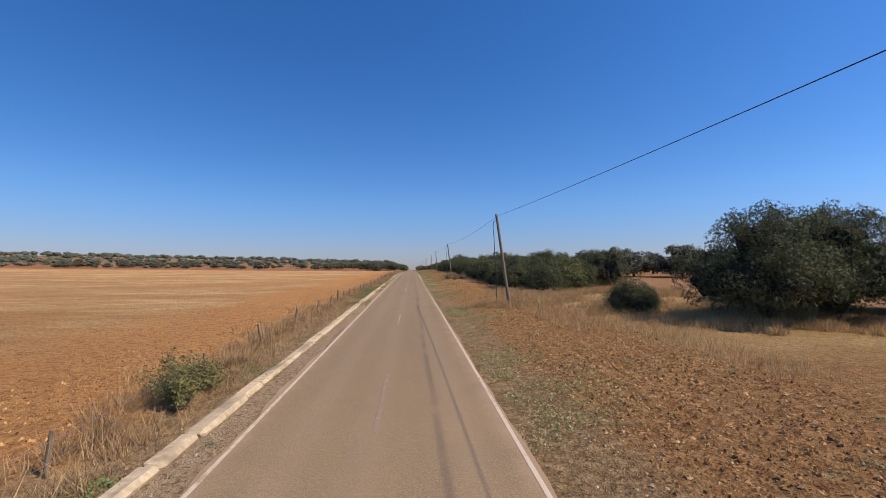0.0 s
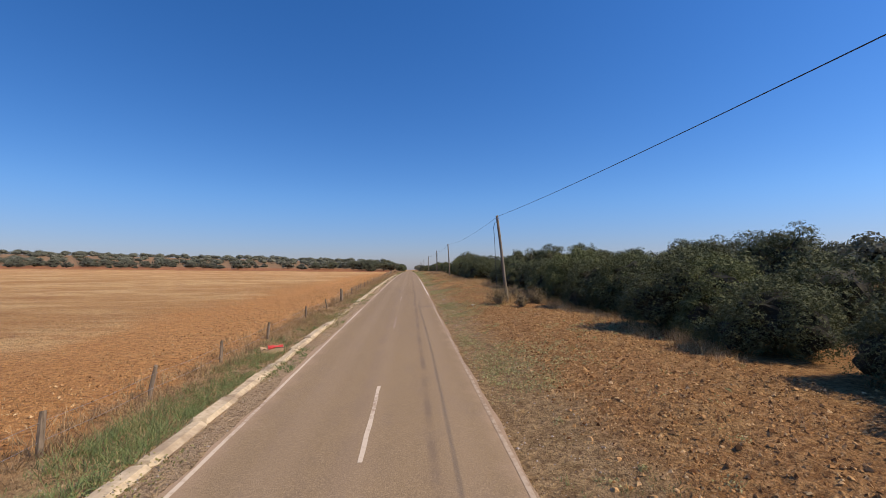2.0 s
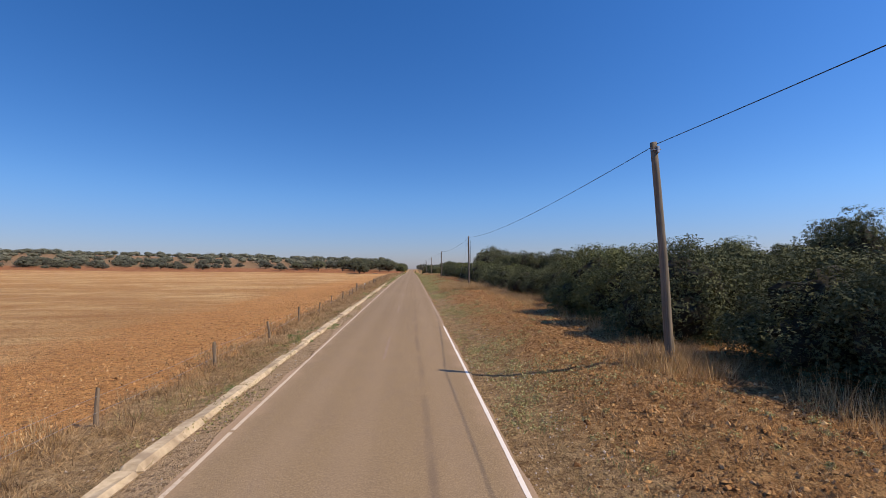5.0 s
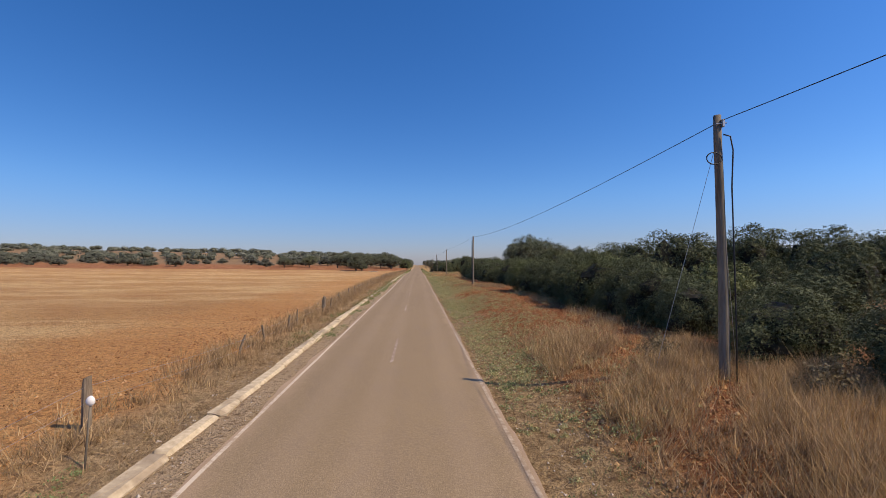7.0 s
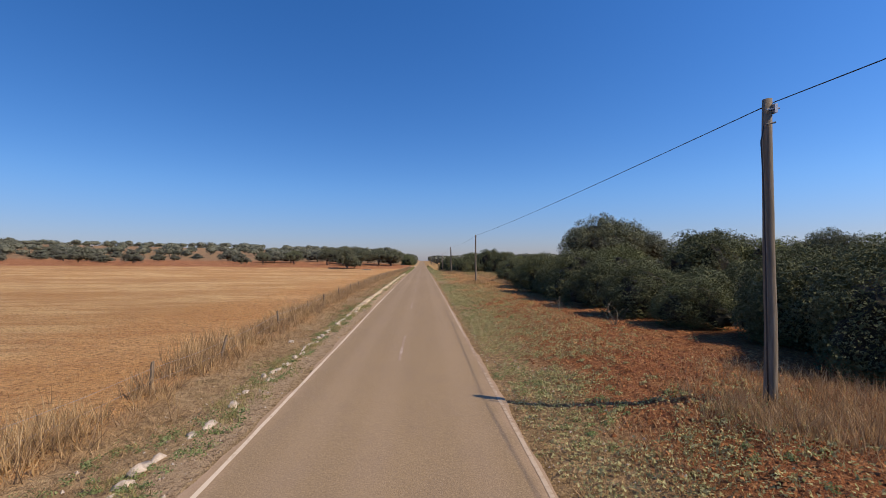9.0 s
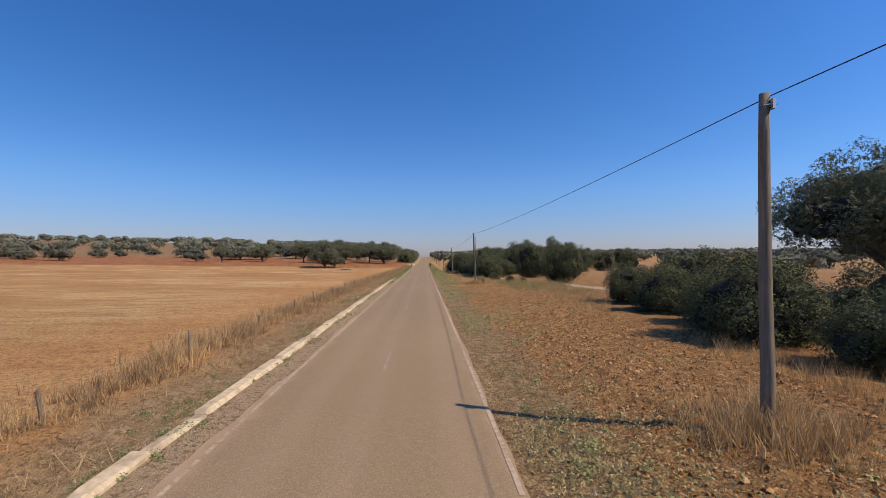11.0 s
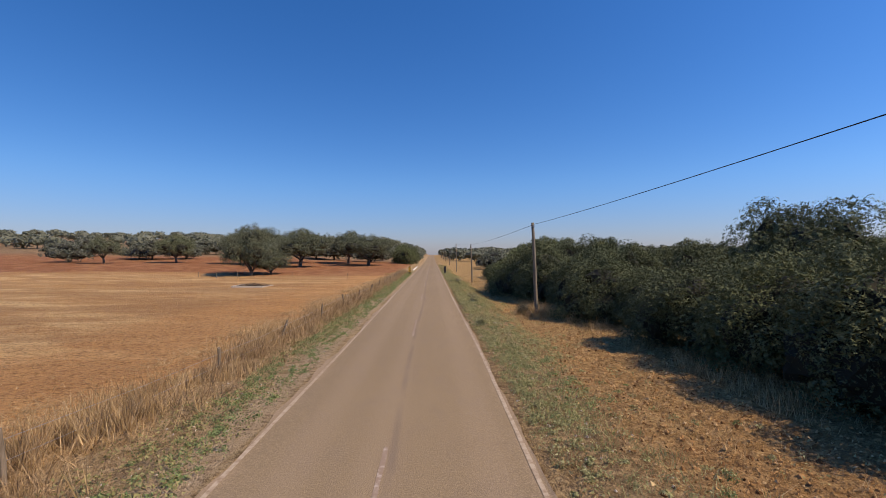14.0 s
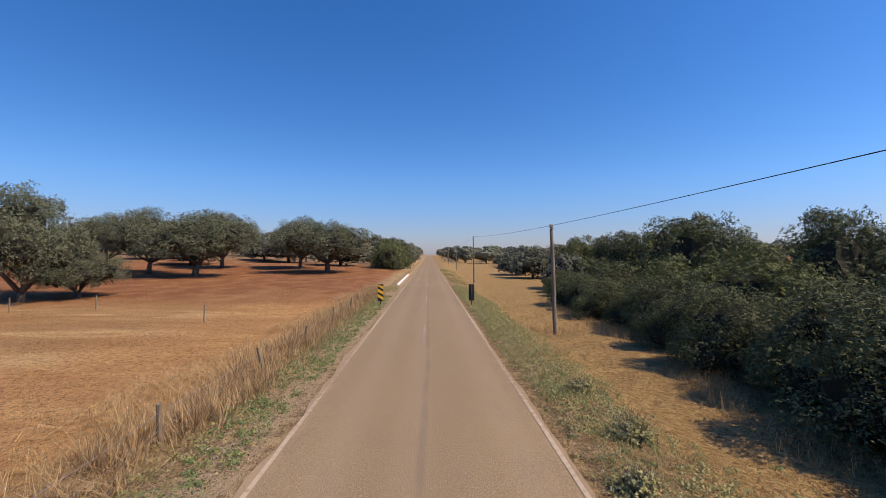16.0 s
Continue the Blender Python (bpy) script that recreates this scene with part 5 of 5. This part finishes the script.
def clods(name, label, seed, count, xr, yr, size, mat, keep=None):
    rng = np.random.default_rng(seed)
    x, y = rng.uniform(*xr, count), rng.uniform(*yr, count)
    if keep is not None:
        ok = keep(x, y, rng)
        x, y = x[ok], y[ok]
    n = len(x)
    base = np.array([(1, 0, -0.25), (0.3, 0.95, -0.25), (-0.8, 0.6, -0.25), (-0.8, -0.6, -0.25), (0.3, -0.95, -0.25), (0.55, 0.1, 0.5), (-0.3, 0.5, 0.6), (-0.25, -0.5, 0.5)], float)
    s = size * np.minimum(rng.lognormal(0, 0.5, (n, 1, 1)), 2.4)
    v = base[None] * s * rng.uniform(0.75, 1.2, (n, 8, 3))
    v += rng.normal(size=(n, 8, 3)) * s * 0.12
    w = rng.uniform(0, 2 * math.pi, n)
    c, sn = np.cos(w)[:, None], np.sin(w)[:, None]
    v = np.stack([v[..., 0] * c - v[..., 1] * sn, v[..., 0] * sn + v[..., 1] * c, v[..., 2] * 0.75], -1)
    v += np.stack([x, y, ground_z(x, y) + s[:, 0, 0] * 0.2], -1)[:, None]
    f = np.array([(0, 1, 5), (1, 6, 5), (1, 2, 6), (2, 3, 6), (3, 7, 6), (3, 4, 7), (4, 5, 7), (4, 0, 5), (5, 6, 7)])
    faces = (f[None] + 8 * np.arange(n)[:, None, None]).reshape(-1, 3)
    return tagged(new(name, mesh_of(name, v.reshape(-1, 3), faces, mat)), label, "soil", kind="stuff")


clods("soil_clods", "reddish clods of the ploughed strip", 71, 46000, (3.3, 10.6), (-4, 345), 0.026, M_CLOD, lambda x, y, r: r.random(len(x)) < np.clip(1.25 - (x - 3.6) / 12, 0.2, 1) * np.clip((x - 3.2) / 1.5, 0.2, 1) * np.interp(y, [295, 322], [1.0, 0.35]))
def crumbs(name, label, seed, count, xr, yr, size, mat, keep):
    """Small broken lumps, a few faces each."""
    rng = np.random.default_rng(seed)
    x, y = rng.uniform(*xr, count), rng.uniform(*yr, count)
    ok = keep(x, y, rng)
    x, y = x[ok], y[ok]
    n = len(x)
    s = size * np.minimum(rng.lognormal(0, 0.4, (n, 1, 1)), 2.0)
    base = np.array([(1, 0.1, -0.3), (-0.1, 1, -0.3), (-1, 0, -0.3), (0.1, -1, -0.3), (0.0, 0.0, 0.75)], float)
    v = base[None] * s * rng.uniform(0.6, 1.3, (n, 5, 3)) + rng.normal(size=(n, 5, 3)) * s * 0.18
    v += np.stack([x, y, ground_z(x, y) + s[:, 0, 0] * 0.15], -1)[:, None]
    f = np.array([(0, 1, 4), (1, 2, 4), (2, 3, 4), (3, 0, 4)])
    faces = (f[None] + 5 * np.arange(n)[:, None, None]).reshape(-1, 3)
    return tagged(new(name, mesh_of(name, v.reshape(-1, 3), faces, mat)), label, "soil", kind="stuff")


crumbs("soil_crumbs", "fine reddish crumbs of freshly ploughed soil", 75, 215000, (3.6, 9.8), (-4, 345), 0.025, M_CLOD, lambda x, y, r: (r.random(len(x)) < np.clip((x - 3.4) / 1.2, 0.1, 1) * np.clip(1.5 - (x - 3.6) / 7, 0.2, 1)) & (x < scrub_front(y) + 0.8) & (r.random(len(x)) < np.interp(y, [295, 322], [1.0, 0.25])))
crumbs("soil_crumbs", "orange crumbs of the tilled strip along the fence", 74, 34000, (-9.5, -5.2), (-4, 178), 0.026, M_CLOD, lambda x, y, r: r.random(len(x)) < np.clip((x + 10.5) / 4.5, 0.1, 0.8))
crumbs("verge_gravel", "loose gravel and crumbs on the left verge", 72, 9000, (-4.4, -2.5), (-6, 365), 0.018, M_STONE, lambda x, y, r: x < 0)
crumbs("verge_gravel", "loose gravel and crumbs on the right verge", 73, 9000, (2.45, 4.2), (-6, 365), 0.018, M_STONE, lambda x, y, r: x > 0)



# ---------------------------------------------------------------- odd stones, litter, stake
def build_rock(x, y, size, seed, label):
    rng = np.random.default_rng(seed)
    v, f = lumpy(rng, (0, 0, 0), (size, size * 0.8, size * 0.6), 2, 0.35)
    ob = tagged(new("stone", mesh_of("stone", v, f, M_STONE, False)), label, "stone", "loose stones")
    ob.location = (x, y, gz(x, y) + size * 0.25)
    ob.rotation_euler = (0, 0, seed)


for i, (x, y, s) in enumerate([(4.75, 72.2, 0.11), (3.35, 79.0, 0.12), (3.5, 318.0, 0.10), (3.75, 318.3, 0.07), (-4.2, 206.8, 0.13), (-4.0, 16.5, 0.08), (9.2, 300.0, 0.14), (5.6, 143.0, 0.06)]):
    build_rock(x, y, s, 500 + i, "pale rounded fieldstone lying on bare soil")


def build_stake(x, y):
    z = gz(x, y)
    st = tagged(new("marker_stake"), "thin leaning stake with a white cap beside the fence", "stake")
    st.location = (x, y, z)
    part("stick", mesh_of("stick", *tube([(-0.05, 0, -0.3), (0, 0, 0.55), (0.03, 0, 0.98)], 0.016, 6), M_POLE, True), None, st)
    rng = np.random.default_rng(3)
    part("cap", mesh_of("cap", *lumpy(rng, (0.03, 0, 1.02), (0.065, 0.05, 0.08), 2, 0.1), M_WHITE, True), None, st, "white plastic cap")


build_stake(-4.25, 154.9)


def build_litter(x, y, seed):
    rng = np.random.default_rng(seed)
    n = 5
    v = [(0.22 * (i / n - 0.5) + rng.normal() * 0.02, 0.16 * (j / n - 0.5) + rng.normal() * 0.02, 0.03 + abs(rng.normal()) * 0.03) for i in range(n) for j in range(n)]
    f = [[i * n + j, (i + 1) * n + j, (i + 1) * n + j + 1, i * n + j + 1] for i in range(n - 1) for j in range(n - 1)]
    ob = tagged(new("paper_litter", mesh_of("paper_litter", v, f, M_WHITE)), "crumpled white paper lying on the verge", "litter")
    ob.location = (x, y, gz(x, y))
    mod = ob.modifiers.new("thickness", "SOLIDIFY")
    mod.thickness = 0.003


def build_carton(x, y):
    """A squashed open carton with its red lid folded over."""
    rng = np.random.default_rng(31)
    c = tagged(new("cardboard_box"), "squashed tan cardboard box with a red lid in weeds", "box")
    c.location = (x, y, gz(x, y) + 0.02)
    c.rotation_euler = (radians(4), radians(-7), radians(20))
    for name, cx, cy, cz, sx, sy, sz in (("bottom", 0, 0, 0.02, 0.72, 0.42, 0.012), ("side", 0, -0.21, 0.10, 0.72, 0.012, 0.17), ("side", 0, 0.21, 0.10, 0.72, 0.012, 0.17), ("end", -0.36, 0, 0.10, 0.012, 0.40, 0.17), ("end", 0.36, 0, 0.10, 0.012, 0.40, 0.17)):
        bm = bevel_box(sx, sy, sz, 0.003)
        for q in bm.verts:
            q.co += Vector(rng.normal(size=3)) * 0.004
        bmesh.ops.translate(bm, vec=(cx, cy, cz), verts=bm.verts)
        part(name, bm, M_CARD, c)
    for name, cx, sx, mat, label in (("flap", -0.24, 0.26, M_CARD, "tan flap"), ("lid", 0.12, 0.50, M_RED, "red printed lid")):
        n = 7
        v = [(cx + sx * (i / (n - 1) - 0.5), 0.46 * (j / (n - 1) - 0.5), 0.195 + 0.03 * math.sin(5 * i / n + 2 * j / n) + rng.normal() * 0.006) for i in range(n) for j in range(n)]
        v += [(a, b, h - 0.008) for a, b, h in v]
        f = [[k, k + n, k + n + 1, k + 1] for k in range(n * (n - 1)) if k % n < n - 1]
        f += [[q + n * n for q in reversed(g)] for g in f]
        part(name, mesh_of(name, v, f, mat), None, c, label)


build_carton(-4.0, 59.2)
build_litter(-3.95, 267.6, 8)
build_litter(-4.3, 92.5, 9)


# ---------------------------------------------------------------- dead brush
def build_dead_shrub(x, y, size, seed):
    rng = np.random.default_rng(seed)
    shrub = tagged(new("dead_shrub"), "bare grey twigs of a dead shrub before the scrub", "shrub", "dead shrubs")
    shrub.location = (x, y, gz(x, y))
    for i in range(9):
        w = rng.uniform(0, 2 * math.pi)
        out = rng.uniform(0.3, 0.9) * size
        tip = (out * math.cos(w), out * math.sin(w), size * rng.uniform(0.5, 1.1))
        part("twig", mesh_of("twig", *limb(rng, (0.05 * math.cos(w), 0.05 * math.sin(w), -0.1), tip, 0.013, 0.004, 0.12, 4, 5), M_POLE, True), None, shrub)


def build_low_shrub(x, y, size, seed, green=False, olive=False):
    """A bushy weed: fine stems from one root with small leaves, withered or green."""
    rng = np.random.default_rng(seed)
    if olive:
        shrub = tagged(new("olive_shrub"), "loose olive-green weedy shrub behind the kerb", "shrub", "olive shrubs")
    elif green:
        shrub = tagged(new("green_shrub"), "soft grey-green shrubby weed at the road edge", "shrub", "green shrubs")
    else:
        shrub = tagged(new("dry_shrub"), "withered grey-brown twiggy shrub on the ploughed strip", "shrub", "dry shrubs")
    shrub.location = (x, y, gz(x, y))
    stems, at, out = [], [], []
    for i in range(70):
        w = rng.uniform(0, 2 * math.pi)
        rad = size * 0.62 * rng.random() ** 0.6
        tip = np.array([rad * math.cos(w), rad * math.sin(w), size * rng.uniform(0.45, 1.0) * (1 - 0.35 * (rad / size / 0.62) ** 2)])
        stems.append(limb(rng, (0.06 * math.cos(w), 0.06 * math.sin(w), -0.08), tip, 0.008, 0.003, 0.10, 3, 4))
        for u in rng.uniform(0.35, 1.05, 26):
            at.append(tip * u + rng.normal(size=3) * 0.05 * size)
            out.append(tip / np.linalg.norm(tip))
    part("branching", mesh_of("branching", *join(stems), M_POLE), None, shrub, "fine grey-brown branching")
    at = np.array(at)
    at[:, 2] = np.maximum(at[:, 2], 0.04)
    at[:, 2] *= 0.7 if green else 1.0
    q, f = leaf_quads(rng, at, np.array(out), 0.045 if green else 0.055)
    part("foliage", mesh_of("foliage", q, f, M_LEAF_OLIVE if olive else M_LEAF_GREY if green else M_LEAF_DRY), None, shrub, "small olive leaves" if olive else "small grey-green leaves" if green else "shrivelled brown leaves")


for i, (x, y, s) in enumerate([(6.2, 71.0, 1.45), (7.7, 73.2, 1.15), (8.6, 71.2, 1.25), (9.3, 75.0, 1.2), (7.2, 69.3, 0.7), (8.3, 155.5, 0.9), (6.9, 159.0, 0.8), (7.2, 282.2, 0.7), (5.9, 323.5, 0.7)]):
    build_low_shrub(x, y, s, 950 + i)
for i, (x, y, s) in enumerate([(2.9, 317.5, 0.5), (3.5, 327.4, 0.6), (3.5, 329.8, 0.6), (3.6, 348.6, 0.62), (3.55, 351.2, 0.5), (2.85, 346.8, 0.4)]):
    build_low_shrub(x, y, s, 970 + i, True)
for i, (x, y, s) in enumerate([(-4.3, 10.1, 1.05), (-4.75, 10.9, 1.15), (-4.4, 11.7, 0.8)]):
    build_low_shrub(x, y, s, 985 + i, olive=True)
for i, (x, y, s) in enumerate([(7.9, 150.5, 0.9), (8.6, 147.0, 1.1), (9.0, 145.0, 0.9), (8.4, 73.5, 0.9), (7.0, 73.0, 0.8), (8.8, 79.0, 1.0), (8.3, 207.5, 0.8), (7.7, 213.0, 0.7), (11.2, 102.0, 0.9), (8.6, 277.0, 0.6)]):
    build_dead_shrub(x, y, s, 900 + i)


def build_brush_pile(x, y):
    rng = np.random.default_rng(77)
    n = 900
    cx, cy = np.clip(rng.normal(size=n) * 0.8, -1.5, 1.5), np.clip(rng.normal(size=n) * 0.7, -1.4, 1.4)
    w = rng.uniform(0, 2 * math.pi, n)
    ln = rng.uniform(0.25, 0.7, n)
    z0 = rng.uniform(0.0, 0.34, n) * np.exp(-(cx / 1.9) ** 2)
    a = np.stack([cx, cy, z0], -1)
    d = np.stack([np.cos(w) * ln, np.sin(w) * ln * 0.6, rng.normal(size=n) * 0.10], -1)
    s = np.stack([-np.sin(w) * 0.03, np.cos(w) * 0.03, np.zeros(n)], -1)
    v = np.stack([a - s, a + s, a + d], 1).reshape(-1, 3)
    ob = tagged(new("brush_pile", mesh_of("brush_pile", v, np.arange(3 * n).reshape(n, 3), M_BARK)), "low pile of dark cut brush on the stubble", "brush", kind="stuff")
    ob.location = (x, y, gz(x, y))


build_brush_pile(-18.5, 346.9)


def build_basin(x, y, w, d):
    """A low rectangular stone rim, broken down at the back."""
    rng = np.random.default_rng(81)
    basin = tagged(new("stone_basin"), "low pale stone rim of an old basin choked with dark brush", "basin")
    basin.location = (x, y, gz(x, y))
    for name, cx, cy, sx, sy, h in (("front_rim", 0, -d / 2, w, 0.16, 0.13), ("back_rim", 0.2, d / 2, w - 0.4, 0.16, 0.05), ("side_rim", -w / 2 + 0.08, 0, 0.16, d - 0.16, 0.16), ("side_rim", w / 2 - 0.08, 0, 0.16, d - 0.16, 0.06)):
        bm = bevel_box(sx, sy, h + 0.3, 0.04)
        bmesh.ops.subdivide_edges(bm, edges=bm.edges[:], cuts=2)
        for q in bm.verts:
            q.co += Vector(rng.normal(size=3)) * 0.018
        bmesh.ops.translate(bm, vec=(cx, cy, h / 2 - 0.15), verts=bm.verts)
        part(name, bm, M_STONE, basin)


build_basin(-18.5, 346.9, 3.2, 3.2)
for i, (x, y) in enumerate([(-36.5, 371.0), (-33.0, 369.6), (-29.5, 369.0), (-26.0, 370.2), (-22.0, 372.0), (-12.0, 366.0)]):
    st = tagged(new("guard_stake", mesh_of("guard_stake", *tube([(0, 0, -0.3), (0.02, 0, 0.95)], 0.035, 7), M_POLE)), "short pale stake standing in the field before the oak", "stake", "stakes by the oak")
    st.location = (x, y, gz(x, y))
